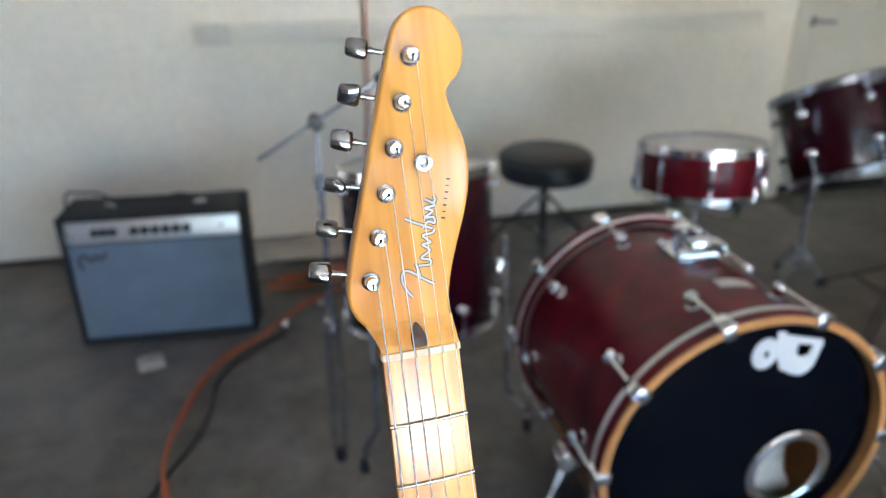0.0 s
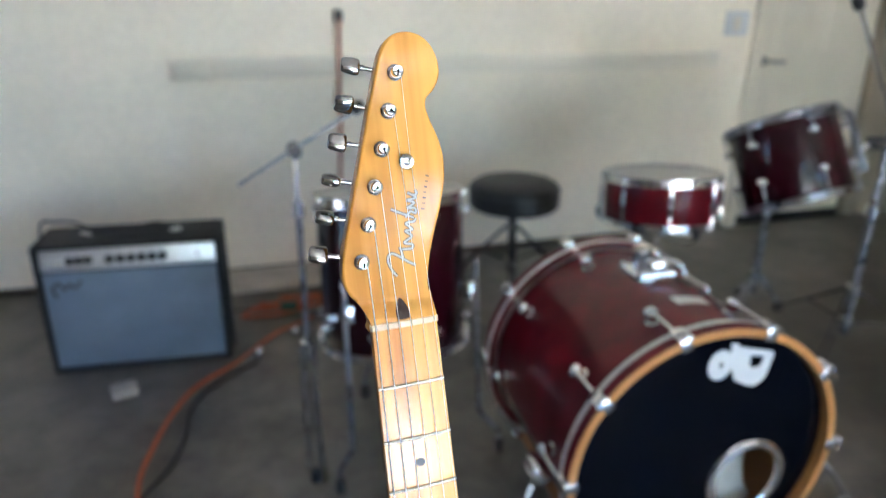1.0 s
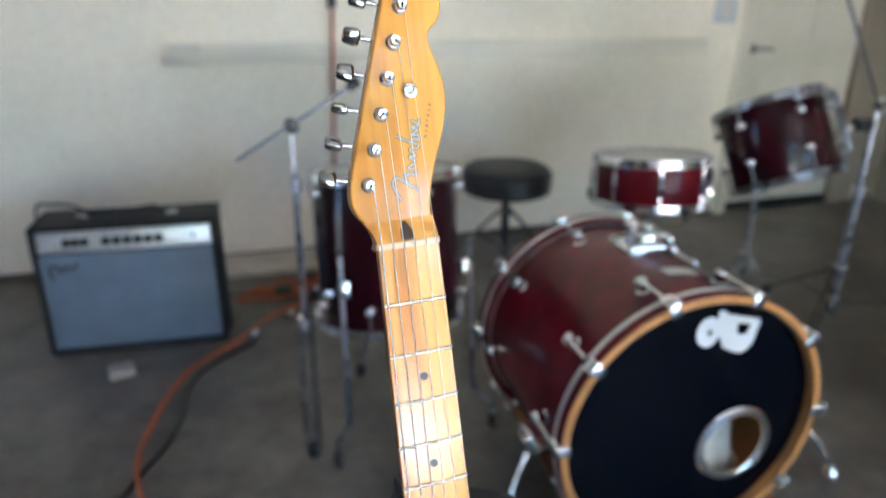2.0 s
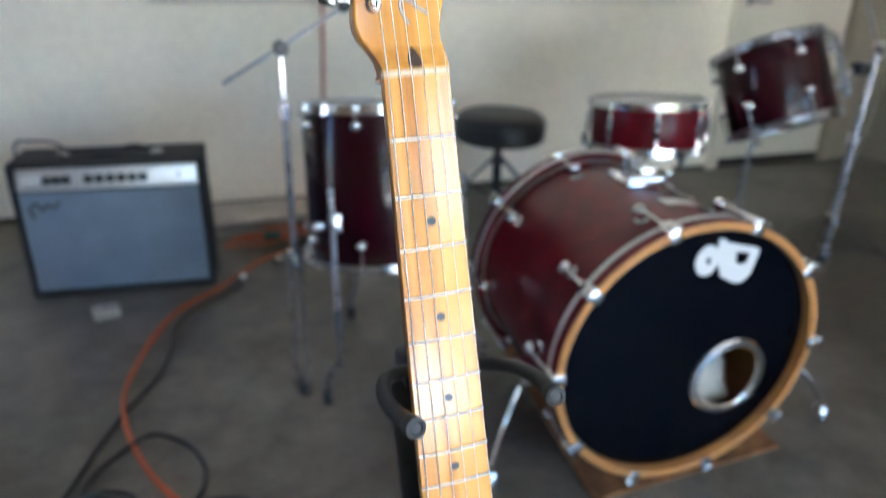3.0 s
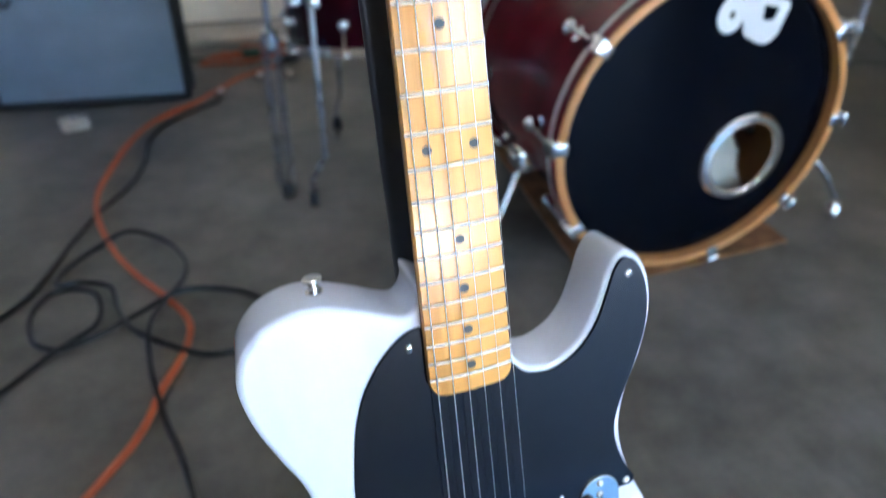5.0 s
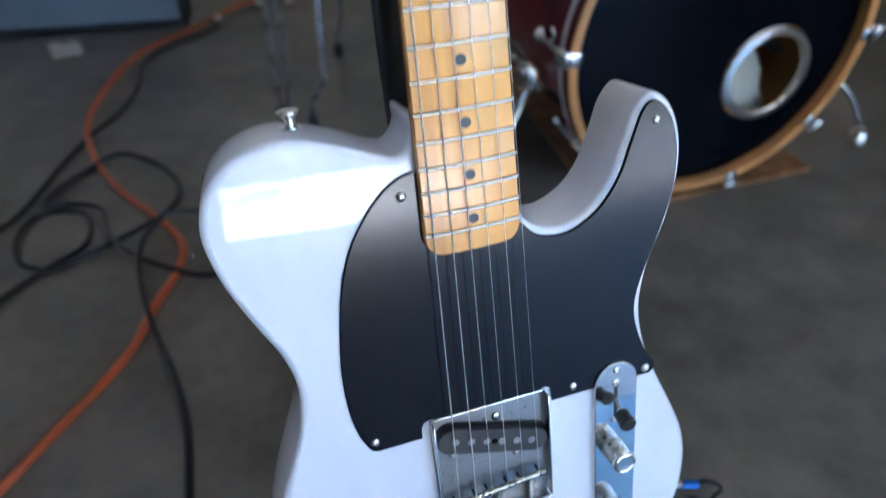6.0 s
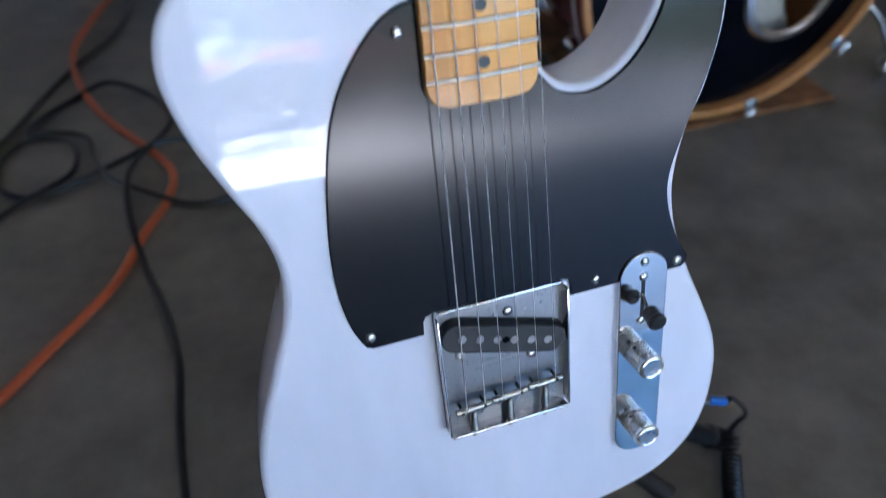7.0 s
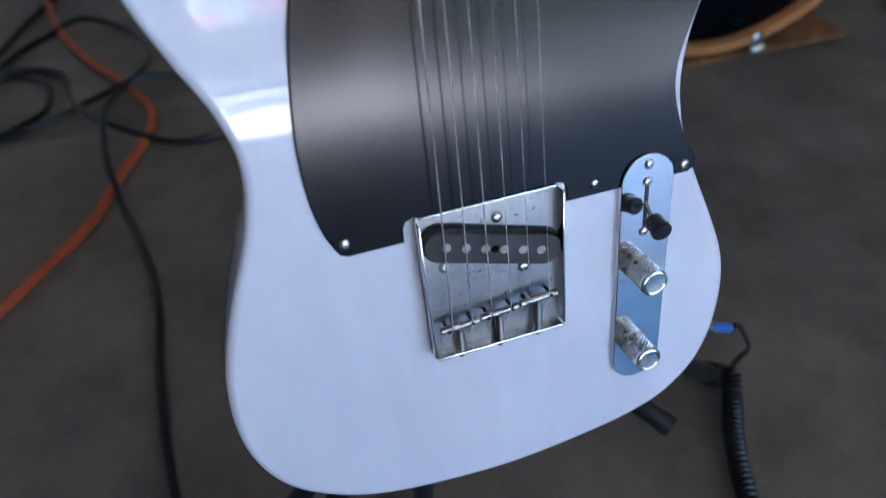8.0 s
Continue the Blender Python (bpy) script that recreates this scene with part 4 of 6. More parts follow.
def bridge():
    x0, x1, z0, z1 = -0.0362, 0.0405, -0.6650, -0.5785
    plate = gpart("bridge", slab(round_rect(x0, x1, z0, z1, 0.003), TOP - 0.0014, TOP + 0.0004, 0.0003, 1), M_BRIDGE, label="worn nickel ashtray-style bridge plate")
    rim = TOP - 0.0088
    for size, at in (((0.0013, 0.0084, z1 - z0 - 0.004), (x0 + 0.0007, TOP - 0.0046, (z0 + z1) / 2)), ((0.0013, 0.0084, z1 - z0 - 0.004), (x1 - 0.0007, TOP - 0.0046, (z0 + z1) / 2)),
                     ((x1 - x0 - 0.0028, 0.0084, 0.0013), ((x0 + x1) / 2, TOP - 0.0046, z0 + 0.0007))):
        gpart("rim", box(size, at, 0.0005), M_CHROME, plate, "bright chrome upturned rim")
    gpart("front_lip", box((x1 - x0 - 0.004, 0.0022, 0.0014), ((x0 + x1) / 2, TOP - 0.0022, z1 - 0.0008), 0.0005), M_CHROME, plate)
    # pickup, slanted, with its dark opening and six magnets
    tilt = Matrix.Translation((0.002, 0, -0.6035)) @ Matrix.Rotation(radians(17.0), 4, "Y")
    pill = arc(0.0290, 0, 0.0088, -90, 90, 10) + arc(-0.0290, 0, 0.0088, 90, 270, 10)
    bm = slab([(x * 1.02, z * 1.14 + 0.0004) for x, z in pill], TOP - 0.0018, TOP - 0.0010)
    bmesh.ops.transform(bm, matrix=tilt, verts=bm.verts)
    gpart("pickup_opening", bm, M_DOT, plate, "dark opening round the pickup")
    bm = slab(pill, TOP - 0.0080, TOP - 0.0015, 0.0008, 2)
    bmesh.ops.transform(bm, matrix=tilt, verts=bm.verts)
    pick = gpart("pickup", bm, M_PICKUP, label="black single-coil pickup", angle=50)
    for k in range(6):
        m = tilt @ Matrix.Translation((-0.0262 + 0.01048 * k, TOP - 0.0079, 0)) @ Matrix.Rotation(radians(90), 4, "X")
        gpart("pole_piece", lathe([(0.0025, -0.001), (0.0025, 0.0003), (0.0023, 0.0005), (0, 0.0005)], m, 16), M_POLE, pick, "round steel pole piece")
    gpart("centre_hole", lathe([(0, 0), (0.0021, 0), (0.0021, 0.0003), (0, 0.0003)], tilt @ Matrix.Translation((0.0000, TOP - 0.0080, 0)) @ Matrix.Rotation(radians(90), 4, "X"), 14), M_HOLE, pick)
    for x, z in ((0.0062, -0.5895), (-0.0235, -0.6110), (0.0193, -0.6233)):
        screw(x, z, TOP - 0.0016, plate, 0.0031)
    # three barrel saddles with their long screws and springs
    for k in range(3):
        xa, xb = -0.0316 + 0.0226 * k, -0.0316 + 0.0226 * k + 0.0220
        za = SADDLE_Z[2 * k] - 0.0002
        zb = SADDLE_Z[2 * k + 1] + 0.0003
        s = gpart("saddle", rod((xa, TOP - 0.0085, za), (xb, TOP - 0.0085, zb), 0.0020, 18), M_SADDLE, label="dull nickel barrel saddle")
        xm, zm = (xa + xb) / 2, (za + zb) / 2
        gpart("intonation_screw", rod((xm, TOP - 0.0078, zm - 0.001), (xm, TOP - 0.0058, z0 - 0.003), 0.0017, 12), M_SCREW, s)
        coil = [(xm + 0.0022 * math.cos(a), TOP - 0.0068 + 0.0022 * math.sin(a), zm - 0.004 - a / 6.28 * 0.0016) for a in [q * 0.6 for q in range(100)]]
        coil = [p for p in coil if p[2] > z0 + 0.002]
        gpart("spring", tube(coil, 0.0004, 5), M_SCREW, s)
        for x, z in ((xa + 0.0042, za), (xb - 0.0042, zb)):
            gpart("grub_screw", rod((x, TOP - 0.0015, z), (x, TOP - 0.0112, z), 0.0010, 10), M_DOT, s)
    for k in range(3):
        for q in range(5 if k else 3):
            gpart("stamp", box((0.0028, 0.00025, 0.0022), (0.0010 + 0.0042 * (q - (2 if k else 1)), TOP - 0.00155, -0.6150 - 0.0040 * k), 0), M_POLE, plate, "small stamped bar of writing", smooth=False)



bridge()


def controls():
    cx, hi, lo, r = 0.0903, -0.5735, -0.7265, 0.0155
    pill = arc(cx, hi - r, r, 0, 180, 12) + arc(cx, lo + r, r, 180, 360, 12)
    plate = gpart("control_plate", slab(pill, TOP - 0.0036, TOP + 0.0004, 0.0006, 2), M_PLATE, label="mirror chrome control plate", angle=50)
    for x, z in ((0.0903, -0.5792), (0.0900, -0.5892), (0.0895, -0.6195)):
        screw(x, z, TOP - 0.0036, plate, 0.0029)
    gpart("switch_slot", box((0.0022, 0.0004, 0.026), (0.0900, TOP - 0.0037, -0.6040)), M_DOT, plate)
    tip0, tip1 = Vector((0.0893, TOP - 0.0115, -0.6082)), Vector((0.0889, TOP - 0.0220, -0.6102))
    sw_ = gpart("switch", rod((0.0900, TOP - 0.001, -0.6000), tip0, 0.0011, 8), M_CHROME, label="selector switch lever")
    gpart("switch_tip", lathe([(0, 0), (0.0043, 0), (0.0050, 0.0008), (0.0050, 0.0075), (0.0056, 0.0082), (0.0056, 0.0104), (0.0048, 0.0113), (0, 0.0115)], frame_to(tip0, tip1), 20), M_BLACK, sw_, "black plastic barrel tip")
    for z in (-0.6435, -0.6990):
        m = Matrix.Translation((0.0880, TOP - 0.0036, z)) @ Matrix.Rotation(radians(90), 4, "X")
        bm = bmesh.new()
        n, rings = 44, []
        prof = [(0.0072, 0.0, 0), (0.0083, 0.0008, 0)] + [(0.0083, 0.0014 + 0.00128 * q, 1) for q in range(11)] + [(0.0082, 0.0146, 0), (0.0082, 0.0164, 0), (0.0076, 0.0172, 0), (0.0066, 0.0176, 0), (0.0058, 0.0173, 0), (0.0030, 0.01705, 0)]
        for q, (rad, h, knurl) in enumerate(prof):
            rads = [rad - 0.00050 * knurl * ((k + q) % 2) for k in range(n)]
            rings.append([bm.verts.new(m @ Vector((rads[k] * math.cos(2 * math.pi * k / n), rads[k] * math.sin(2 * math.pi * k / n), h))) for k in range(n)])
        for q, (a, b) in enumerate(zip(rings, rings[1:])):
            for k in range(n):
                c = (a[k], a[(k + 1) % n], b[(k + 1) % n], b[k])
                if not prof[q][2] * prof[q + 1][2]:
                    bm.faces.new(c)
                elif (k + q) % 2:
                    bm.faces.new((c[0], c[1], c[2]))
                    bm.faces.new((c[0], c[2], c[3]))
                else:
                    bm.faces.new((c[0], c[1], c[3]))
                    bm.faces.new((c[1], c[2], c[3]))
        bm.faces.new(rings[-1])
        bmesh.ops.recalc_face_normals(bm, faces=bm.faces)
        kn = gpart("knob", bm, M_KNURL, label="knurled metal control knob", angle=12)
        gpart("set_screw", rod((0.0880 - 0.0040, TOP - 0.0070, z + 0.0068), (0.0880 - 0.0042, TOP - 0.0070, z + 0.0073), 0.0012, 10), M_DOT, kn)


controls()
btn = Matrix.Translation((-0.0826, TOP + 0.0215, -0.3936))
gpart("strap_button", lathe([(0.0055, 0), (0.0055, 0.0007), (0.0032, 0.0018), (0.0030, 0.0048), (0.0042, 0.0064), (0.0062, 0.0078), (0.0062, 0.0087), (0.0047, 0.0094), (0.0023, 0.0090), (0, 0.0088)], btn, 24), M_NICKEL, label="nickel strap button")
gpart("jack_cup", lathe([(0.0115, 0), (0.0115, 0.0012), (0.0090, 0.0018), (0.0080, 0.0006), (0, 0.0004)], frame_to((0.1385, TOP + 0.0215, -0.7170), (0.1500, TOP + 0.0215, -0.7250)), 24), M_CHROME, label="chrome jack cup")


# ---- guitar stand ----
def gw(x, y, z):
    return G_NUT @ Vector((x, y, z))


def guitar_stand():
    foot = Vector((0.035, 0.13, 0.0))
    r = root("guitar_stand", Matrix.Translation(foot), "black tubular tripod guitar stand with padded yoke", "guitar stand")
    at = lambda p: Vector(p) - foot
    neck_top = gw(-0.010, 0.070, -0.205)
    low = gw(-0.004, 0.105, -0.66)
    part("post", rod(at(low), at(neck_top), 0.0150, 20), M_STAND, r)
    part("sleeve", rod(at(low + (low - neck_top) * 0.2), at(low + (neck_top - low) * 0.25), 0.0185, 20), M_STAND, r)
    part("yoke_block", box((0.030, 0.034, 0.022), at(gw(-0.002, 0.066, -0.202)), 0.006), M_STAND, r)
    left = spline([at(gw(*p)) for p in ((-0.012, 0.055, -0.200), (-0.030, 0.044, -0.199), (-0.0385, 0.018, -0.198), (-0.0395, -0.014, -0.1965), (-0.0345, -0.044, -0.1955))], 6)
    right = spline([at(gw(*p)) for p in ((0.0, 0.055, -0.202), (0.030, 0.046, -0.2015), (0.053, 0.026, -0.201), (0.0605, -0.004, -0.200), (0.0575, -0.036, -0.1995))], 6)
    for line in (left, right):
        arm = part("yoke_arm", tube(line, 0.0052, 14), M_RUBBER, r, "black foam-padded yoke arm")
        d = (line[-1] - line[-2]).normalized()
        part("end_cap", lathe([(0.0058, -0.007), (0.0064, -0.004), (0.0067, 0.0), (0.0064, 0.0028), (0.0043, 0.0034), (0.0034, 0.0024), (0, 0.0024)], frame_to(line[-1], line[-1] + d), 18), M_RUBBER, arm)
    hub = low + (low - neck_top) * 0.12
    for side in (-1, 1):
        arm = spline([at(hub)] + [at(gw(side * x, y, z)) for x, y, z in ((0.060, 0.095, -0.752), (0.092, 0.064, -0.7775), (0.106, 0.030, -0.7780), (0.122, 0.011, -0.7895))], 6)
        c = part("cradle_arm", tube(arm, 0.0075, 12), M_RUBBER, r, "black foam-padded cradle arm")
        d = (arm[-1] - arm[-2]).normalized()
        part("end_cap", lathe([(0.0078, -0.005), (0.0082, 0.0), (0.0078, 0.003), (0.005, 0.0038), (0, 0.0032)], frame_to(arm[-1], arm[-1] + d), 16), M_RUBBER, c)
    for tip in ((-0.135, -0.095, 0.006), (-0.008, -0.125, 0.006), (0.338, -0.062, 0.006)):
        leg = part("leg", rod(at(hub), at(tip), 0.0095, 14), M_STAND, r)
        part("foot", rod(at(Vector(tip) + (hub - Vector(tip)).normalized() * 0.03), at(tip), 0.0125, 14), M_RUBBER, leg)
    return r


guitar_stand()


def coiled_cable():
    """The instrument lead: plug in the jack, a straight tail, then a hanging coil that runs out over the floor."""
    start = gw(0.1475, TOP + 0.0215, -0.7235)
    r = root("coiled_cable", Matrix.Translation((0.29, -0.14, 0.0)), "black coiled instrument cable with a blue plug", "cable")
    at = lambda p: Vector(p) - Vector((0.29, -0.14, 0.0))
    out = Vector((0.88, -0.03, -0.38)).normalized()
    part("plug", rod(at(start), at(start + out * 0.020), 0.0052, 14), M_CHROME, r, "chrome jack plug")
    part("sleeve", rod(at(start + out * 0.020), at(start + out * 0.040), 0.0037, 14), M_BLUE, r, "blue plug sleeve")
    end = start + out * 0.040
    axis = spline([Vector((0.336, -0.066, 0.030)), Vector((0.324, -0.092, 0.0160)), Vector((0.302, -0.128, 0.0135)), Vector((0.279, -0.180, 0.0135)), Vector((0.255, -0.260, 0.0135)), Vector((0.25, -0.40, 0.0135)), Vector((0.30, -0.58, 0.0135))], 14)
    line = spline([end, end + Vector((0.012, 0.004, -0.006)), Vector((0.292, -0.098, 0.130)), Vector((0.326, -0.080, 0.080)), Vector((0.334, -0.070, 0.050)), axis[0]], 5)
    ln = [0.0]
    for a, b in zip(axis, axis[1:]):
        ln.append(ln[-1] + (b - a).length)
    total, turns, R = ln[-1], int(ln[-1] / 0.0056), 0.0080
    up = None
    i = 0
    for k in range(turns * 12):
        s = total * k / (turns * 12)
        while i < len(ln) - 2 and ln[i + 1] < s:
            i += 1
        f = (s - ln[i]) / max(1e-9, ln[i + 1] - ln[i])
        p = axis[i].lerp(axis[i + 1], f)
        d = (axis[i + 1] - axis[i]).normalized()
        up = d.orthogonal().normalized() if up is None else (up - d * up.dot(d)).normalized()
        ang = 2 * math.pi * k / 12
        grow = min(1, k / 20)
        line.append(p + R * grow * (math.cos(ang) * up + math.sin(ang) * d.cross(up)))
    part("coil", tube([at(p) for p in line], 0.0022, 7), M_CABLE, r)
    return r


coiled_cable()


# ---- drums ----
def lug(bm_m, parent, length=0.02, k=1.0):
    """A small round turret lug that stands out along the z of its matrix."""
    prof = [(0.0, 0), (0.0135, 0), (0.0135, 0.004), (0.0095, 0.007), (0.0095, length * 0.55), (0.0140, length * 0.8), (0.0145, length), (0.0125, length + 0.005), (0.0065, length + 0.0085), (0, length + 0.0095)]
    return part("lug", lathe([(r * k, z) for r, z in prof], bm_m, 20), M_CHROME, parent, "round chrome turret lug")


def metal_hoop(name, r, z, parent, up=1, metal=None):
    """A triple-flanged steel hoop round z."""
    prof = [(r, 0), (r + 0.011, 0), (r + 0.011, 0.002 * up), (r + 0.003, 0.003 * up), (r + 0.003, 0.018 * up), (r + 0.007, 0.021 * up), (r + 0.007, 0.0225 * up), (r, 0.0225 * up)]
    return part(name, lathe([(a, z + b) for a, b in prof], None, 56, True), metal or M_CHROME, parent, "chrome flanged hoop")


def drum(name, r, depth, lugs, m, label, head=None, phase=0.0, finish=None, metal=None, inset=0.055, reso=None):
    """A tom or snare about its own z: shell, two heads, two hoops, lugs and tension rods."""
    d = root(name, m, label, "drum")
    single = depth < 0.16
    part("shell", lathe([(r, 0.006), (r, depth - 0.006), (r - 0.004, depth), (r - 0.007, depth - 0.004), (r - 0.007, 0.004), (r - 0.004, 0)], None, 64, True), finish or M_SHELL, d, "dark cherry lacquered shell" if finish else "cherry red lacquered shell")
    part("batter_head", lathe([(0, depth + 0.0015), (r - 0.003, depth + 0.0015), (r + 0.002, depth - 0.001), (r + 0.002, depth - 0.008)], None, 56), head or M_HEADWHITE, d, "coated white drum head")
    part("bottom_head", lathe([(0, -0.0015), (r - 0.003, -0.0015), (r + 0.002, 0.001), (r + 0.002, 0.008)], None, 56), reso or M_HEADWHITE, d, "clear lower head over the maple inside of the shell" if reso else "pale lower drum head")
    metal_hoop("top_hoop", r + 0.003, depth - 0.010, d, 1, metal)
    metal_hoop("bottom_hoop", r + 0.003, 0.010, d, -1, metal)
    for k in range(lugs):
        a = phase + 2 * math.pi * k / lugs
        x, y = (r + 0.0105) * math.cos(a), (r + 0.0105) * math.sin(a)
        if single:
            # one tube lug across the shallow shell
            lg = part("lug", lathe([(0, -0.034), (0.0045, -0.034), (0.0060, -0.030), (0.0060, -0.007), (0.0076, -0.005), (0.0076, 0.005), (0.0060, 0.007), (0.0060, 0.030), (0.0045, 0.034), (0, 0.034)],
                                Matrix.Translation((x, y, depth / 2)), 16), M_STEEL, d, "slim steel tube lug")
        for z, s in ((depth - inset if not single else depth * 0.62, 1), (inset + 0.020 if not single else depth * 0.38, -1)):
            if not single:
                lg = lug(Matrix.Rotation(a, 4, "Z") @ Matrix.Translation((r - 0.001, 0, z)) @ Matrix.Rotation(radians(90), 4, "Y"), d, 0.014, 0.85)
            end = depth + 0.004 if s > 0 else -0.004
            part("tension_rod", rod((x, y, z), (x, y, end), 0.0030, 8), metal or M_CHROME, lg)
            part("rod_head", rod((x, y, end - 0.004 * s), (x, y, end + 0.007 * s), 0.0055, 10), M_CHROME, lg)
    return d


def bass_drum():
    """Lies with its front towards -y of its own frame; the base is under the front hoop."""
    R, HR, DEEP = 0.263, 0.281, 0.50
    d = root("bass_drum", Matrix.Translation((0.696, 0.509, 0.0185)) @ Matrix.Rotation(radians(-2.2), 4, "Z"), "cherry red bass drum with black front head and natural maple hoop", "drum")
    lie = Matrix.Translation((0, 0, HR)) @ Matrix.Rotation(radians(-90), 4, "X")   # own z runs to the back
    part("shell", lathe([(R, 0.045), (R, DEEP - 0.045), (R - 0.008, DEEP - 0.045), (R - 0.008, 0.045)], lie, 96, True), M_SHELL, d, "cherry red lacquered shell")
    for name, z0, z1, s in (("front_hoop", 0.0, 0.040, 1), ("rear_hoop", DEEP, DEEP - 0.040, -1)):
        ring = [(HR - 0.002, z0), (HR, z0 + 0.002 * s), (HR, z1 - 0.002 * s), (HR - 0.002, z1), (HR - 0.013, z1), (HR - 0.015, z1 - 0.002 * s), (HR - 0.015, z0 + 0.002 * s), (HR - 0.013, z0)]
        h = part(name, lathe(ring, lie, 96, True), M_HOOP if s > 0 else M_SHELL, d, "natural maple hoop" if s > 0 else "grey-edged cherry hoop")
        for q0, q1, m, lab in ((0.005, 0.0260, M_SHELL, "cherry lacquered hoop face"), (0.0260, 0.0385, M_INLAY, "grey inlay stripe")):
            band = [(HR - 0.001, z0 + q0 * s), (HR + 0.0012, z0 + q0 * s), (HR + 0.0012, z0 + q1 * s), (HR - 0.001, z0 + q1 * s)]
            part("hoop_band", lathe(band, lie, 96, True), m, h, lab)
    # front head with its port ring; the opening goes through
    px, pz, pr = 0.111, -0.068, 0.073
    bm = bmesh.new()
    n = 72
    outer = [bm.verts.new(((HR - 0.016) * math.cos(2 * math.pi * k / n), 0.022, HR + (HR - 0.016) * math.sin(2 * math.pi * k / n))) for k in range(n)]
    inner = [bm.verts.new((px + pr * math.cos(2 * math.pi * k / n), 0.022, HR + pz + pr * math.sin(2 * math.pi * k / n))) for k in range(n)]
    for k in range(n):
        bm.faces.new((outer[k], outer[(k + 1) % n], inner[(k + 1) % n], inner[k]))
    bmesh.ops.recalc_face_normals(bm, faces=bm.faces)
    head = part("front_head", bm, M_HEADBLACK, d, "glossy black front head")
    ring = [(pr - 0.004, -0.004), (pr - 0.001, -0.0065), (pr + 0.010, -0.005), (pr + 0.014, -0.0005), (pr + 0.014, 0.002), (pr - 0.004, 0.002)]
    part("port_ring", lathe(ring, Matrix.Translation((px, 0.022, HR + pz)) @ Matrix.Rotation(radians(-90), 4, "X"), 48, True), M_CHROME, head, "chrome port ring")
    part("rear_head", lathe([(0, DEEP - 0.03), (R - 0.002, DEEP - 0.03), (R + 0.003, DEEP - 0.036)], lie, 72), M_HEADWHITE, d, "pale rear head")
    part("inner_lining", lathe([(R - 0.0085, 0.05), (R - 0.0085, DEEP - 0.05)], lie, 72), M_HOOP, d, "bare maple inside of the shell")
    # the maker's mark as plain white shapes
    mark = bmesh.new()
    n = 28
    ring_ = [(math.cos(2 * math.pi * k / n), math.sin(2 * math.pi * k / n)) for k in range(n)]
    o = [mark.verts.new((0.0085 + 0.0255 * x, 0.0212, HR + 0.1985 + 0.0310 * z)) for x, z in ring_]
    i = [mark.verts.new((0.0110 + 0.0050 * x, 0.0212, HR + 0.1975 + 0.0070 * z)) for x, z in ring_]
    for k in range(n):
        mark.faces.new((o[k], o[(k + 1) % n], i[(k + 1) % n], i[k]))
    for step, shape in enumerate((((0.0235, 0.2410), (0.0410, 0.2385), (0.0560, 0.1770), (0.0520, 0.1570), (0.0425, 0.1640), (0.0300, 0.1960)), ((0.0400, 0.2330), (0.1165, 0.2145), (0.1200, 0.2010), (0.0440, 0.2170)),
                                  ((0.0985, 0.2060), (0.1180, 0.2020), (0.1090, 0.1620), (0.0985, 0.1500), (0.0860, 0.1580)), ((0.0500, 0.1760), (0.0530, 0.1580), (0.0700, 0.1490), (0.0870, 0.1455), (0.0985, 0.1510), (0.0930, 0.1720)),
                                  ((0.0400, 0.2200), (0.0680, 0.2125), (0.0700, 0.1890), (0.0540, 0.1700)), ((0.0540, 0.1720), (0.0660, 0.1920), (0.0790, 0.1840), (0.0900, 0.1870), (0.0960, 0.1700), (0.0900, 0.1560), (0.0600, 0.1560)))):
        mark.faces.new([mark.verts.new((x, 0.0209 - 0.0002 * step, HR + z)) for x, z in shape])
    bmesh.ops.recalc_face_normals(mark, faces=mark.faces)
    part("maker_mark", mark, M_DECAL, head, "white block-shaped maker's mark", smooth=False)
    # ten claws with T-rods and turret lugs, front and back
    for k in range(10):
        a = radians(144.0 - 36 * k)
        turn = Matrix.Translation((0, 0, HR)) @ Matrix.Rotation(-a, 4, "Y")   # own x points outwards
        for z, s in ((0.0, 1), (DEEP, -1)):
            claw = part("claw", box((0.020, 0.034, 0.026), (HR + 0.004, z + 0.0135 * s, 0), 0.004, turn), M_CHROME, d, "chrome claw hook")
            part("claw_lip", box((0.022, 0.006, 0.022), (HR - 0.006, z - 0.003 * s, 0), 0.002, turn), M_CHROME, claw)
            p0 = turn @ Vector((HR + 0.006, z + 0.020 * s, 0))
            p1 = turn @ Vector((HR + 0.006, z + 0.105 * s, 0))
            part("tension_rod", rod(p0, p1, 0.0042, 10), M_CHROME, claw)
            part("t_handle", box((0.007, 0.012, 0.028), (HR + 0.010, z - 0.004 * s, 0), 0.003, turn), M_CHROME, claw)
            lug(turn @ Matrix.Translation((R - 0.001, z + 0.112 * s, 0)) @ Matrix.Rotation(radians(90), 4, "Y"), d, 0.024)
    # spurs
    for side, foot, knee in ((-1, Vector((-0.362, 0.085, 0.006)), Vector((-0.315, 0.145, 0.075))), (1, Vector((0.478, 0.102, 0.006)), Vector((0.415, 0.120, 0.110)))):
        b0 = Vector((side * 0.262, 0.175, 0.185))
        spur = part("spur_bracket", box((0.050, 0.060, 0.050), b0, 0.010), M_CHROME, d, "chrome spur bracket")
        leg = part("spur_leg", tube(spline([b0, b0.lerp(knee, 0.5), knee, foot + Vector((0, 0, 0.02))], 5), 0.0062, 12), M_CHROME, spur)
        part("wing_nut", box((0.010, 0.036, 0.016), b0 + Vector((side * 0.030, -0.01, 0.012)), 0.004), M_CHROME, spur)
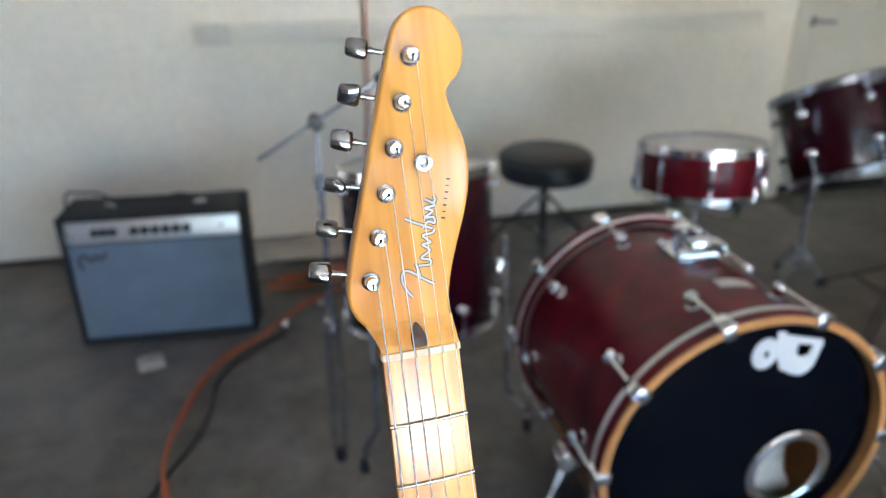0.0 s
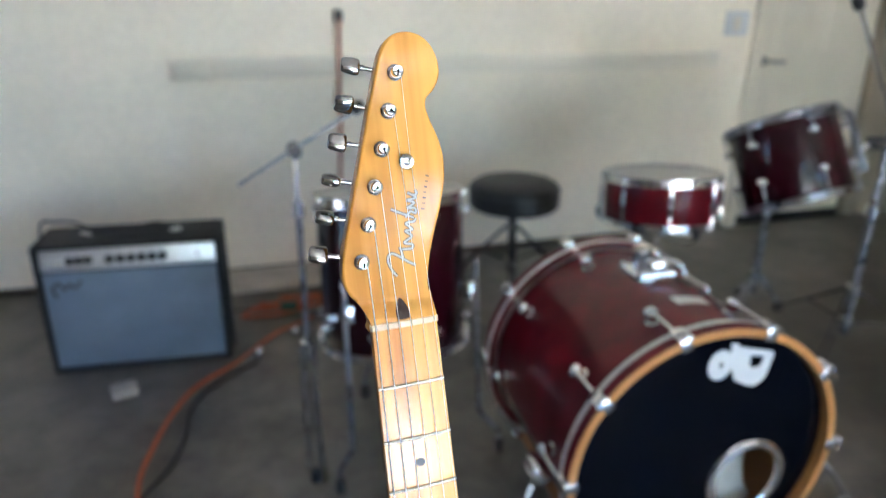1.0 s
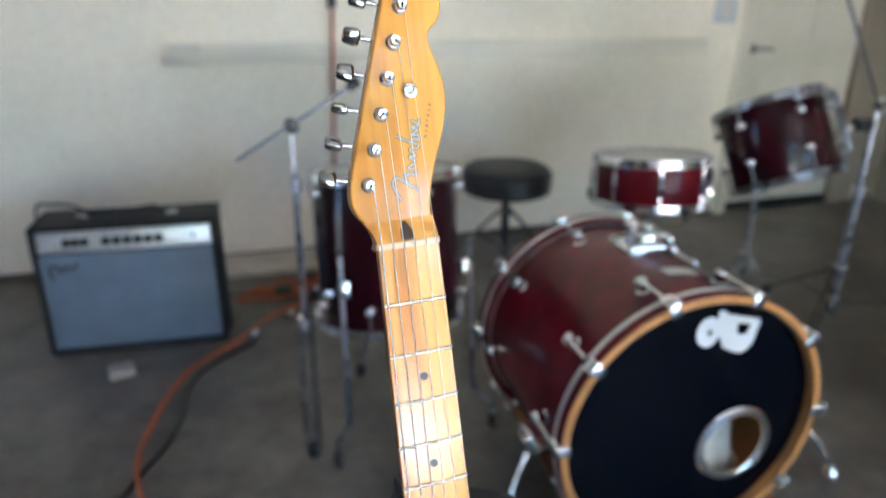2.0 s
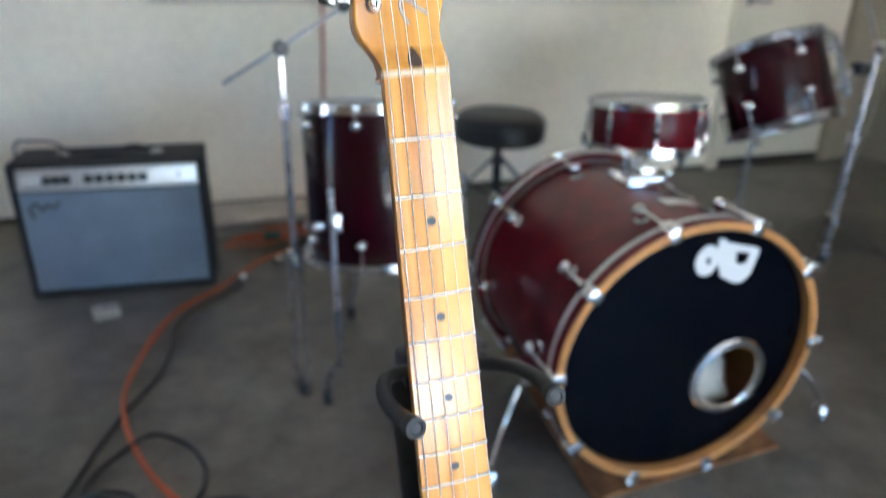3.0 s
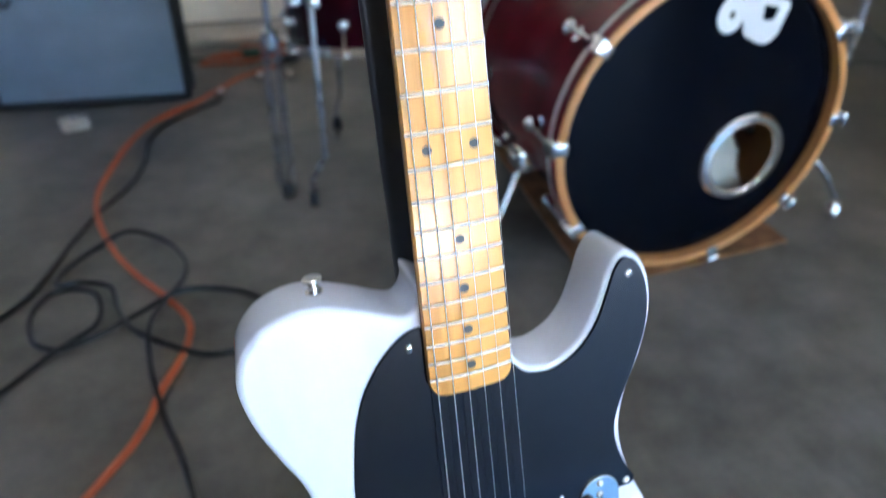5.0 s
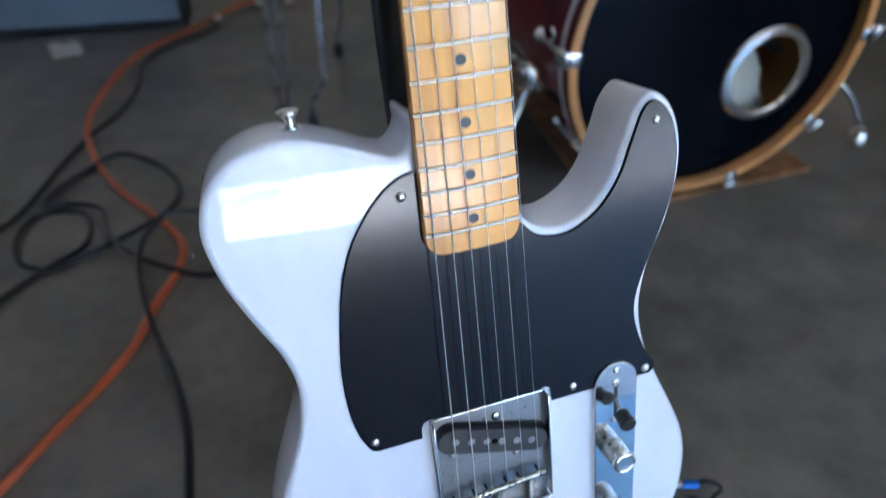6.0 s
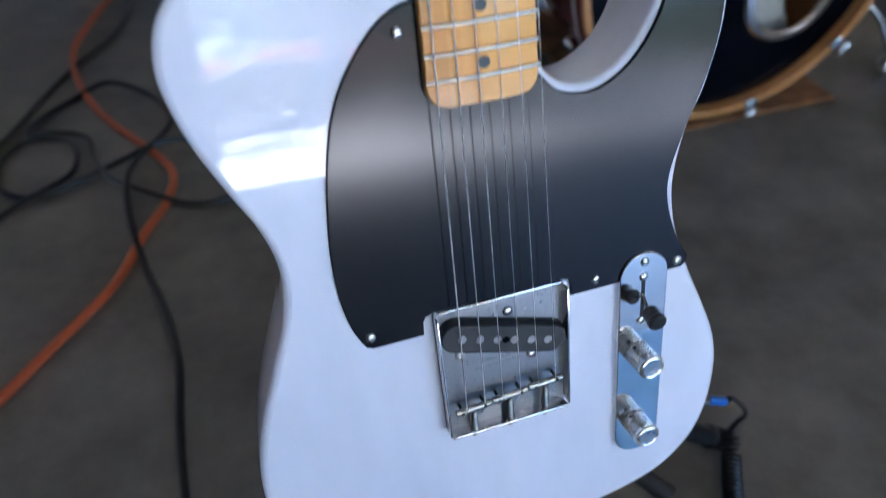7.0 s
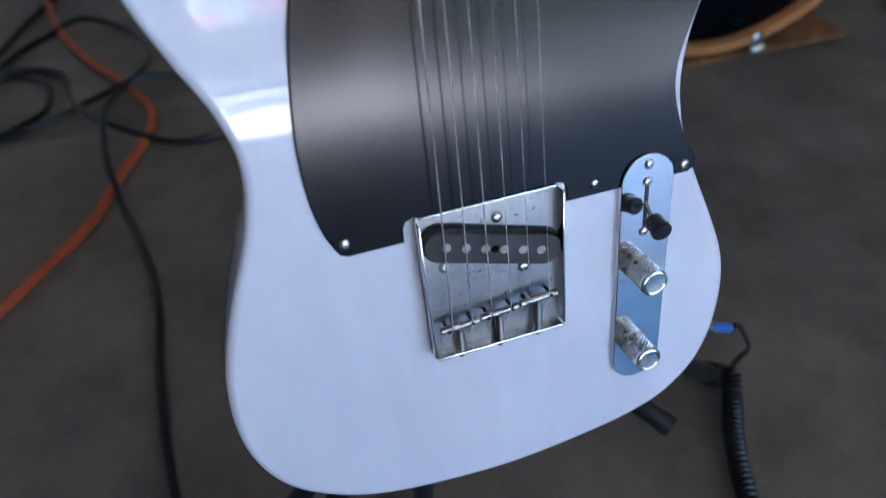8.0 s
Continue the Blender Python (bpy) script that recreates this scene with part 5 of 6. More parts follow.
        part("spur_foot", lathe([(0, 0), (0.013, 0.0), (0.019, 0.007), (0.019, 0.026), (0.012, 0.036), (0, 0.037)], Matrix.Translation(foot - Vector((0, 0, 0.0222))), 16), M_CHROME, leg, "chrome spur foot")
    # the tom mount on top
    top = HR + R
    mount = part("tom_mount", box((0.085, 0.090, 0.012), (0.012, 0.305, top + 0.003), 0.005), M_CHROME, d, "chrome tom mount plate")
    part("receiver", rod((0.016, 0.335, top), (0.016, 0.335, top + 0.050), 0.019, 20), M_CHROME, mount)
    part("clamp", box((0.056, 0.034, 0.030), (0.030, 0.285, top + 0.022), 0.007), M_CHROME, mount)
    part("wing_nut", box((0.014, 0.042, 0.016), (0.066, 0.275, top + 0.026), 0.005), M_CHROME, mount)
    part("key_rod", rod((-0.030, 0.262, top + 0.014), (0.050, 0.255, top + 0.016), 0.008, 12), M_CHROME, mount)
    for x, y in ((-0.022, 0.268), (0.046, 0.268), (-0.022, 0.342), (0.046, 0.342)):
        part("bolt", lathe([(0.0062, 0), (0.0062, 0.004), (0.0045, 0.006), (0, 0.0065)], Matrix.Translation((x, y, top + 0.009)), 12), M_CHROME, mount)
    # a small pale badge bent round the shell
    bm = bmesh.new()
    rows = []
    for k in range(9):
        a = radians(75.5 + 15.5 * k / 8)
        rows.append([bm.verts.new((rr * math.cos(a), y, HR + rr * math.sin(a))) for rr, y in ((R, 0.150), (R + 0.0016, 0.151), (R + 0.0016, 0.180), (R, 0.181))])
    for a, b in zip(rows, rows[1:]):
        for k in range(3):
            bm.faces.new((a[k], a[k + 1], b[k + 1], b[k]))
    bm.faces.new(rows[0])
    bm.faces.new(rows[-1])
    bmesh.ops.recalc_face_normals(bm, faces=bm.faces)
    part("badge", bm, M_INLAY, d, "small pale metal badge")
    return d


bass_drum()


def cushion():
    """A folded white cloth that lies inside the bass drum against the front head."""
    bm = bmesh.new()
    bmesh.ops.create_uvsphere(bm, u_segments=32, v_segments=16, radius=1.0)
    for v in bm.verts:
        k = 1 + 0.18 * noise.noise(v.co * 2.3) + 0.08 * noise.noise(v.co * 6)
        v.co = Vector((v.co.x * 0.150 * k, v.co.y * 0.11 * k, max(-0.074, v.co.z * 0.165 * k)))
    return tagged(part("cushion", bm, M_CLOTH), "crumpled white cloth cushion inside the bass drum", "cushion")


c_ = cushion()
c_.matrix_world = Matrix.Translation((0.770, 0.665, 0.112))

def leaning(at, up):
    """A pose at a point whose z leans to up, without a twist."""
    return Matrix.Translation(at) @ Vector((0, 0, 1)).rotation_difference(Vector(up).normalized()).to_matrix().to_4x4()


TOM_R, FLOOR_TOM = 0.178, leaning((0.242, 1.158, 0.310), (0.004, 0.150, 0.988))
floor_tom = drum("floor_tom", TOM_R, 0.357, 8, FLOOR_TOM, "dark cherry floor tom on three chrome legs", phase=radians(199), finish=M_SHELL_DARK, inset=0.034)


def tom_legs(d, r, spots, m):
    """Bent steel legs in brackets; each one is as long as the lean of the drum asks."""
    for ang, kick, bend in spots:
        a = radians(ang)
        way = Vector((math.cos(a), math.sin(a), 0))
        out = Vector((math.cos(radians(bend)), math.sin(radians(bend)), 0))
        b = way * (r + 0.032)
        p, q = m @ (b + out * kick), m.to_3x3() @ Vector((0, 0, 1))
        height = p.z / q.z
        br = part("leg_bracket", box((0.032, 0.032, 0.048), way * (r + 0.020) + Vector((0, 0, 0.110)), 0.010, None), M_CHROME, d, "chrome leg bracket")
        part("wing_nut", box((0.032, 0.014, 0.020), way * (r + 0.02) + Vector((-0.040, 0.0, 0.104)), 0.006), M_STEEL, br)
        line = [b + Vector((0, 0, 0.190)), b + Vector((0, 0, 0.05)), b + Vector((0, 0, -height + 0.118)), b + out * 0.008 + Vector((0, 0, -height + 0.104)), b + out * kick + Vector((0, 0, -height + 0.060)), b + out * kick + Vector((0, 0, -height + 0.012))]
        leg = part("leg", tube(line, 0.0062, 12), M_STEEL, br)
        part("foot", lathe([(0, 0), (0.010, 0), (0.0125, 0.005), (0.011, 0.030), (0.008, 0.034), (0, 0.034)], Matrix.Translation(b + out * kick + Vector((0, 0, -height + 0.0022))), 16), M_RUBBER, leg, "black rubber foot")


tom_legs(floor_tom, TOM_R, ((227, 0.036, 155), (340, 0.05, 340), (100, 0.05, 100)), FLOOR_TOM)
SNARE = leaning((1.199, 1.471, 0.448), (0.005, 0.095, 1.0))
snare = drum("snare_drum", 0.178, 0.136, 8, SNARE, "cherry red snare drum on a chrome basket stand", phase=radians(20))
part("strainer", box((0.014, 0.022, 0.055), (0.186, -0.03, 0.070), 0.004), M_CHROME, snare, "chrome snare strainer")

RACK_TOM = leaning((1.532, 1.250, 0.5420), (-0.116, 0.431, 0.895))
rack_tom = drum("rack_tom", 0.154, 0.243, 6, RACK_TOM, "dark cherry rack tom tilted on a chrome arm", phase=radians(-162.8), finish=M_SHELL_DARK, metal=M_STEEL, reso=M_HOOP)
# the suspension mount: a steel strap beside the shell with a short ring under the upper hoop
strap = part("mount_strap", box((0.010, 0.045, 0.190), (0.154 + 0.034, 0.0, 0.135), 0.004, Matrix.Rotation(radians(-30), 4, "Z")), M_STEEL, rack_tom, "steel suspension strap")
part("mount_ring", tube([(0.182 * math.cos(radians(q)), 0.182 * math.sin(radians(q)), 0.222) for q in range(-110, 56, 6)], 0.0045, 8), M_STEEL, strap)


def tripod(name, base, top, label, category, spread=0.27, rise=0.27, turn=0.0, r=0.0125, tubes=((1.0, 1.0),), group="", metal=None, wire=0.0036, braced=True, shaft=0.05, legs=None):
    """A chrome stand: sleeve tubes that get thinner, and three double-braced legs."""
    b = Vector((base[0], base[1], 0))
    metal = metal or M_CHROME
    s = root(name, Matrix.Translation(b), label, category, group)
    z0 = 0.0
    for share, thin in tubes:
        z1 = top * share
        part("tube", rod((0, 0, max(shaft, z0)), (0, 0, z1), r * thin, 18), metal if braced or share < 1 else M_CHROME, s)
        if share < 1:
            cl = part("tube_clamp", lathe([(r * thin, -0.02), (r * thin + 0.006, -0.016), (r * thin + 0.006, 0.016), (r * thin, 0.02)], Matrix.Translation((0, 0, z1)), 18), M_CHROME, s)
            if braced:
                part("wing_nut", box((0.030, 0.009, 0.018), (r + 0.020, 0, z1), 0.004), M_CHROME, cl)
        z0 = z1
    part("leg_collar", lathe([(r, -0.02), (r + 0.010, -0.016), (r + 0.010, 0.016), (r, 0.02)], Matrix.Translation((0, 0, rise)), 18), M_CHROME, s)
    if braced:
        part("lower_collar", lathe([(r, -0.012), (r + 0.008, -0.010), (r + 0.008, 0.010), (r, 0.012)], Matrix.Translation((0, 0, 0.10)), 18), M_CHROME, s)
    for k in range(3):
        a = turn + 2 * math.pi * k / 3
        w = Vector((math.cos(a), math.sin(a), 0))
        side = Vector((-w.y, w.x, 0))
        hip = w * (r + 0.008) + Vector((0, 0, rise))
        foot = w * spread + Vector((0, 0, 0.018))
        leg = part("leg", rod(hip + side * 0.009, foot + side * 0.009, wire, 10), legs or M_STEEL, s)
        part("leg_strip", rod(hip - side * 0.009, foot - side * 0.009, wire, 10), legs or M_STEEL, leg)
        if braced:
            part("brace", rod(w * (r + 0.006) + Vector((0, 0, 0.10)), hip.lerp(foot, 0.55), wire * 0.9, 10), legs or M_STEEL, leg)
        if braced:
            part("foot", lathe([(0, 0), (wire * 3.3, 0), (wire * 4.1, 0.006), (wire * 3.6, 0.026), (wire * 2.5, 0.034), (0, 0.035)], Matrix.Translation(w * (spread + 0.004)), 16), M_RUBBER, leg, "black rubber foot")
    return s


mic = tripod("microphone_stand", (0.014, 1.048), 0.825, "slim chrome boom microphone stand with no microphone", "microphone stand", spread=0.016, rise=0.36, turn=radians(263), r=0.0058, tubes=((0.84, 1.15), (1.0, 0.9)), metal=M_STEEL, wire=0.0020, braced=False, shaft=0.33)
part("foot", lathe([(0, 0), (0.013, 0), (0.015, 0.006), (0.014, 0.026), (0.009, 0.034), (0, 0.035)], Matrix.Translation((0.0, -0.014, 0)), 18), M_RUBBER, mic, "black rubber end cap of the folded legs")
boom = part("boom_arm", rod((-0.117, 0, 0.751), (0.128, 0, 0.896), 0.0045, 12), M_STEEL, mic, "thin boom arm")
part("boom_clutch", lathe([(0, -0.02), (0.015, -0.018), (0.015, 0.018), (0, 0.02)], Matrix.Translation((0, -0.006, 0.820)) @ Matrix.Rotation(radians(90), 4, "X"), 18), M_BLACK, mic, "black boom clutch")
part("boom_end", rod((0.122, 0, 0.8925), (0.146, 0, 0.907), 0.012, 14), M_BLACK, boom, "black thread adapter")

cym = tripod("cymbal_stand", (1.815, 1.235), 0.79, "chrome boom cymbal stand without a cymbal", "cymbal stand", spread=0.30, rise=0.215, turn=radians(330), r=0.0145, tubes=((0.62, 1.0), (1.0, 0.8)), metal=M_STEEL, wire=0.0030, legs=M_STAND)
arm = part("boom_arm", rod((0.012, -0.01, 0.735), (-0.245, -0.01, 1.115), 0.0065, 12), M_CHROME, cym)
part("boom_tilter", lathe([(0, -0.020), (0.018, -0.018), (0.018, 0.018), (0, 0.020)], Matrix.Translation((0, -0.01, 0.775)) @ Matrix.Rotation(radians(90), 4, "X"), 18), M_CHROME, cym)
part("felt", rod((-0.232, -0.01, 1.095), (-0.252, -0.01, 1.126), 0.016, 16), M_RUBBER, arm, "black felt and wing nut")
clampo = part("tom_clamp", box((0.050, 0.045, 0.040), (-0.060, -0.01, 0.712), 0.010), M_BLACK, cym, "black multi clamp")
part("tom_arm", tube(spline([(0.0, -0.01, 0.712), (-0.06, -0.01, 0.712), (-0.100, -0.005, 0.700), (-0.130, 0.0, 0.675)], 5), 0.0060, 10), M_CHROME, clampo)

ts = tripod("snare_stand", (1.199, 1.471), 0.40, "chrome snare basket stand", "snare stand", spread=0.26, rise=0.22, turn=radians(75), r=0.0125, tubes=((0.7, 1.0), (1.0, 0.85)))
for k in range(3):
    a = radians(30 + 120 * k)
    w = Vector((math.cos(a), math.sin(a), 0))
    bar = part("basket_arm", tube(spline([Vector((0, 0, 0.390)), w * 0.10 + Vector((0, 0, 0.397)), w * 0.183 + Vector((0, 0, 0.424)), w * 0.194 + Vector((0, 0, 0.458))], 5), 0.0055, 10), M_CHROME, ts)
    part("grip", rod(w * 0.193 + Vector((0, 0, 0.436)), w * 0.195 + Vector((0, 0, 0.470)), 0.0095, 12), M_RUBBER, bar, "black rubber grip")
tripod("tom_stand", (1.75, 1.60), 0.55, "plain chrome stand behind the rack tom", "drum stand", spread=0.10, rise=0.13, turn=radians(200), r=0.0095, tubes=((0.7, 1.0), (1.0, 0.85)), metal=M_STEEL, wire=0.0024)


def throne():
    s = tripod("drum_throne", (0.925, 2.05), 0.34, "round black vinyl drum throne on a black tripod", "stool", spread=0.24, rise=0.25, turn=radians(250), r=0.0165, metal=M_STAND, wire=0.0052, legs=M_STAND)
    seat = part("seat", lathe([(0, 0.335), (0.168, 0.335), (0.178, 0.345), (0.180, 0.395), (0.172, 0.425), (0.150, 0.438), (0.08, 0.443), (0, 0.444)], None, 48), M_VINYL, s, "round black vinyl seat")
    part("piping", lathe([(0.178, 0.402), (0.182, 0.405), (0.182, 0.409), (0.177, 0.412)], None, 48, True), M_VINYL, seat)
    br = part("seat_bracket", lathe([(0, 0.300), (0.030, 0.300), (0.034, 0.306), (0.036, 0.320), (0.110, 0.326), (0.116, 0.335), (0, 0.335)], None, 28), M_BLACK, s, "black stepped seat bracket")
    part("wing_nut", box((0.034, 0.012, 0.020), (0.048, 0, 0.309), 0.005), M_STEEL, br)
    return s


throne()


def carpet():
    bm = bmesh.new()
    rng = np.random.default_rng(3)
    c = [Vector((0.518, 0.50, 0)), Vector((1.000, 0.530, 0)), Vector((1.03, 1.16, 0)), Vector((0.572, 1.17, 0))]
    n = 26
    grid = [[bm.verts.new(c[0].lerp(c[1], i / n).lerp(c[3].lerp(c[2], i / n), j / n) + Vector((rng.normal(0, 0.0012), rng.normal(0, 0.0012), 0.0100 + rng.normal(0, 0.0004)))) for i in range(n + 1)] for j in range(n + 1)]
    for j in range(n):
        for i in range(n):
            bm.faces.new((grid[j][i], grid[j][i + 1], grid[j + 1][i + 1], grid[j + 1][i]))
    got = bmesh.ops.extrude_face_region(bm, geom=list(bm.faces))
    for v in got["geom"]:
        if isinstance(v, bmesh.types.BMVert):
            v.co.z = 0.0005
    bmesh.ops.recalc_face_normals(bm, faces=bm.faces)
    return tagged(part("mat", bm, M_MAT), "rough brown carpet mat under the bass drum", "mat")


carpet()


# ---- amplifier ----
def amplifier():
    W, H, D = 0.528, 0.418, 0.190
    lean = Matrix.Translation((-0.4490, 1.722, 0.0040)) @ Matrix.Rotation(radians(-4.0), 4, "Z")
    a = root("guitar_amplifier", lean, "black tolex combo guitar amplifier with silver grille cloth", "amplifier")
    t = 0.014
    part("side", box((t, D, H), (-W / 2 + t / 2, D / 2, H / 2), 0.005), M_TOLEX, a)
    part("side", box((t, D, H), (W / 2 - t / 2, D / 2, H / 2), 0.005), M_TOLEX, a)
    part("top", box((W - 2 * t - 0.0005, D, 0.013), (0, D / 2, H - 0.0065), 0.004), M_TOLEX, a)
    part("bottom", box((W - 2 * t - 0.0005, D, t), (0, D / 2, t / 2), 0.004), M_TOLEX, a)
    part("back", box((W - 2 * t - 0.001, 0.012, H - 2 * t - 0.001), (0, D - 0.02, H / 2), 0.002), M_TOLEX, a)
    gh = 0.315
    part("grille", box((W - 2 * t - 0.002, 0.016, gh), (0, 0.016, t + gh / 2 + 0.001), 0.004), M_GRILLE, a, "silver-blue woven grille cloth")
    pz = t + gh + 0.037
    lay = Matrix.Translation((0, 0.020, pz)) @ Matrix.Rotation(radians(-11), 4, "X")   # the panel leans back
    panel = part("control_panel", box((W - 2 * t - 0.002, 0.008, 0.064), (0, 0, 0), 0.003, lay), M_PANEL, a, "brushed aluminium control panel")
    for k, x in enumerate((-0.165, -0.140, -0.115, -0.055, -0.025, 0.005, 0.035, 0.065, 0.095)):
        m = lay @ Matrix.Translation((x, -0.004, -0.002)) @ Matrix.Rotation(radians(90), 4, "X")
        part("knob", lathe([(0.0135, 0), (0.0135, 0.006), (0.0100, 0.008), (0.0095, 0.018), (0.007, 0.020), (0, 0.020)], m, 18), M_KNOB, panel, "black skirted control knob")
    for x in (-0.235, -0.215, -0.195):
        m = lay @ Matrix.Translation((x, -0.004, -0.006)) @ Matrix.Rotation(radians(90), 4, "X")
        part("input_jack", lathe([(0.007, 0), (0.007, 0.003), (0.004, 0.004), (0.003, 0.001), (0, 0.001)], m, 14), M_NICKEL, panel)
    part("pilot_lamp", lathe([(0.007, 0), (0.007, 0.004), (0.004, 0.009), (0, 0.010)], lay @ Matrix.Translation((0.195, -0.004, 0)) @ Matrix.Rotation(radians(90), 4, "X"), 14), M_NICKEL, panel)
    flow = spline([(-0.215, 0.0055, t + gh - 0.075), (-0.222, 0.0055, t + gh - 0.045), (-0.205, 0.0055, t + gh - 0.030), (-0.190, 0.0055, t + gh - 0.050), (-0.175, 0.0055, t + gh - 0.034), (-0.160, 0.0055, t + gh - 0.046), (-0.140, 0.0055, t + gh - 0.024)], 6)
    part("badge", tube(flow, 0.0042, 8), M_KNOB, a, "dark raised script-like badge")
    for x in (-0.128, 0.128):
        part("handle_end", box((0.038, 0.030, 0.010), (x, D * 0.5, H + 0.004), 0.004, None), M_NICKEL, a, "nickel handle end cap")
    handle = spline([(-0.12, D * 0.5, H + 0.002), (-0.10, D * 0.5, H + 0.010), (0, D * 0.5, H + 0.013), (0.10, D * 0.5, H + 0.010), (0.12, D * 0.5, H + 0.002)], 5)
    part("handle", tube(handle, 0.008, 10), M_VINYL, a, "black strap handle")
    for x in (-W / 2 + 0.02, W / 2 - 0.02):
        part("tilt_leg", box((0.008, 0.022, 0.30), (x + (0.026 if x > 0 else -0.026), D * 0.5, 0.15), 0.003, None), M_BLACK, a, "black tilt-back leg")
    for x in (-W / 2 + 0.05, W / 2 - 0.05):
        for y in (0.03, D - 0.03):
            part("glide", rod((x, y, 0.001), (x, y, -0.0038), 0.011, 12), M_RUBBER, a)
    return a


amplifier()


def floor_tube(name, pts, r, material, label, category, step=10, seg=8):
    line = spline([(x, y, z if len(q) else r) for x, y, z, *q in [(*p, r) if len(p) == 2 else (*p, 1) for p in pts]], step)
    base = Vector((line[0].x, line[0].y, 0))
    th = root(name, Matrix.Translation(base), label, category)
    part("cord", tube([p - base for p in line], r, seg), material, th)
    return th


floor_tube("power_cable", [(-0.74, 1.97), (-0.735, 1.955, 0.20), (-0.715, 1.90, 0.430), (-0.66, 1.865, 0.458), (-0.60, 1.850, 0.455), (-0.545, 1.845, 0.4225), (-0.50, 1.855, 0.4225), (-0.44, 1.87, 0.4225), (-0.37, 1.90, 0.4225), (-0.335, 1.955, 0.36), (-0.33, 1.985, 0.12), (-0.30, 2.02), (-0.20, 2.06), (-0.08, 2.07)], 0.0040, M_CABLE, "thin black power cable trailing over the amplifier top", "cable")

OR = 0.0062
oc = floor_tube("extension_cord", [(0.16, 1.98), (0.05, 1.90), (-0.03, 1.845), (-0.115, 1.74), (-0.18, 1.655), (-0.25, 1.59), (-0.305, 1.52), (-0.352, 1.40), (-0.383, 1.27), (-0.402, 1.15), (-0.392, 1.03), (-0.355, 0.90), (-0.310, 0.80), (-0.250, 0.70), (-0.214, 0.62),
                                             (-0.222, 0.545), (-0.256, 0.465), (-0.290, 0.372), (-0.360, 0.272), (-0.440, 0.165), (-0.56, 0.05), (-0.75, -0.12), (-1.0, -0.35)], OR, M_ORANGE, "orange extension cord snaking over the concrete floor", "cord")
part("plug", box((0.060, 0.034, 0.028), (-0.008, 0.006, 0.0142), 0.007, Matrix.Rotation(radians(36), 4, "Z")), M_BLACK, oc, "black moulded plug")
part("strain_relief", rod((-0.030, -0.022, 0.0085), (-0.062, -0.045, 0.0080), 0.0078, 12), M_BLACK, oc)
bc = floor_tube("speaker_cable", [(-0.092, 1.690, 0.009), (-0.118, 1.655), (-0.20, 1.585), (-0.265, 1.51), (-0.302, 1.41), (-0.306, 1.30), (-0.335, 1.18), (-0.39, 1.07), (-0.435, 0.95), (-0.462, 0.86), (-0.495, 0.77), (-0.56, 0.69), (-0.66, 0.60), (-0.80, 0.52)], 0.0050, M_CABLE, "black cable beside the orange cord", "cable")
part("jack_plug", lathe([(0, 0), (0.0042, 0.0), (0.0070, 0.004), (0.0084, 0.010), (0.0084, 0.030), (0.0076, 0.034), (0.0032, 0.036), (0.0032, 0.058), (0.0024, 0.060), (0.0031, 0.063), (0, 0.067)],
                               frame_to((-0.002, -0.004, 0.0088), (-0.020, 0.024, 0.0086)), 20), M_CHROME, bc, "chrome jack plug")
floor_tube("looped_cable", [(-0.64, 0.45), (-0.52, 0.505), (-0.43, 0.60), (-0.365, 0.655, 0.010), (-0.368, 0.735, 0.012), (-0.41, 0.780), (-0.455, 0.775), (-0.478, 0.715), (-0.462, 0.640), (-0.415, 0.610), (-0.35, 0.625, 0.012), (-0.290, 0.665, 0.013), (-0.225, 0.702, 0.017), (-0.150, 0.703),
                                          (-0.088, 0.655), (-0.075, 0.590), (-0.115, 0.532), (-0.185, 0.527), (-0.250, 0.560, 0.016), (-0.305, 0.615, 0.018), (-0.335, 0.700), (-0.352, 0.770), (-0.405, 0.800), (-0.445, 0.795, 0.012), (-0.43, 0.86), (-0.385, 0.915), (-0.325, 0.943, 0.017), (-0.255, 0.905),
                                          (-0.218, 0.820), (-0.222, 0.745, 0.012), (-0.250, 0.680, 0.018), (-0.275, 0.605, 0.024), (-0.272, 0.50, 0.016), (-0.252, 0.40), (-0.228, 0.31), (-0.213, 0.215), (-0.213, 0.10), (-0.203, -0.03), (-0.17, -0.22), (-0.20, -0.5)], 0.0050, M_CABLE, "loosely looped black cable on the floor", "cable")
hang = root("hanging_cord", Matrix.Translation((0.30, WALL_Y, 0.0)), "faded red-orange cord hanging down the wall", "cord")
M_FADED = mat("faded_red_cord", (0.42, 0.15, 0.085), rough=0.6, grain=0.15, scale=30)
part("cord", tube(spline([(0.012, -0.045, 1.03), (0.006, -0.043, 0.85), (0.0, -0.043, 0.6), (-0.012, -0.045, 0.35), (-0.02, -0.055, 0.12), (-0.05, -0.12, 0.010), (-0.13, -0.30, 0.008), (-0.14, -0.47, 0.008)], 8), 0.0075, 8), M_FADED, hang)
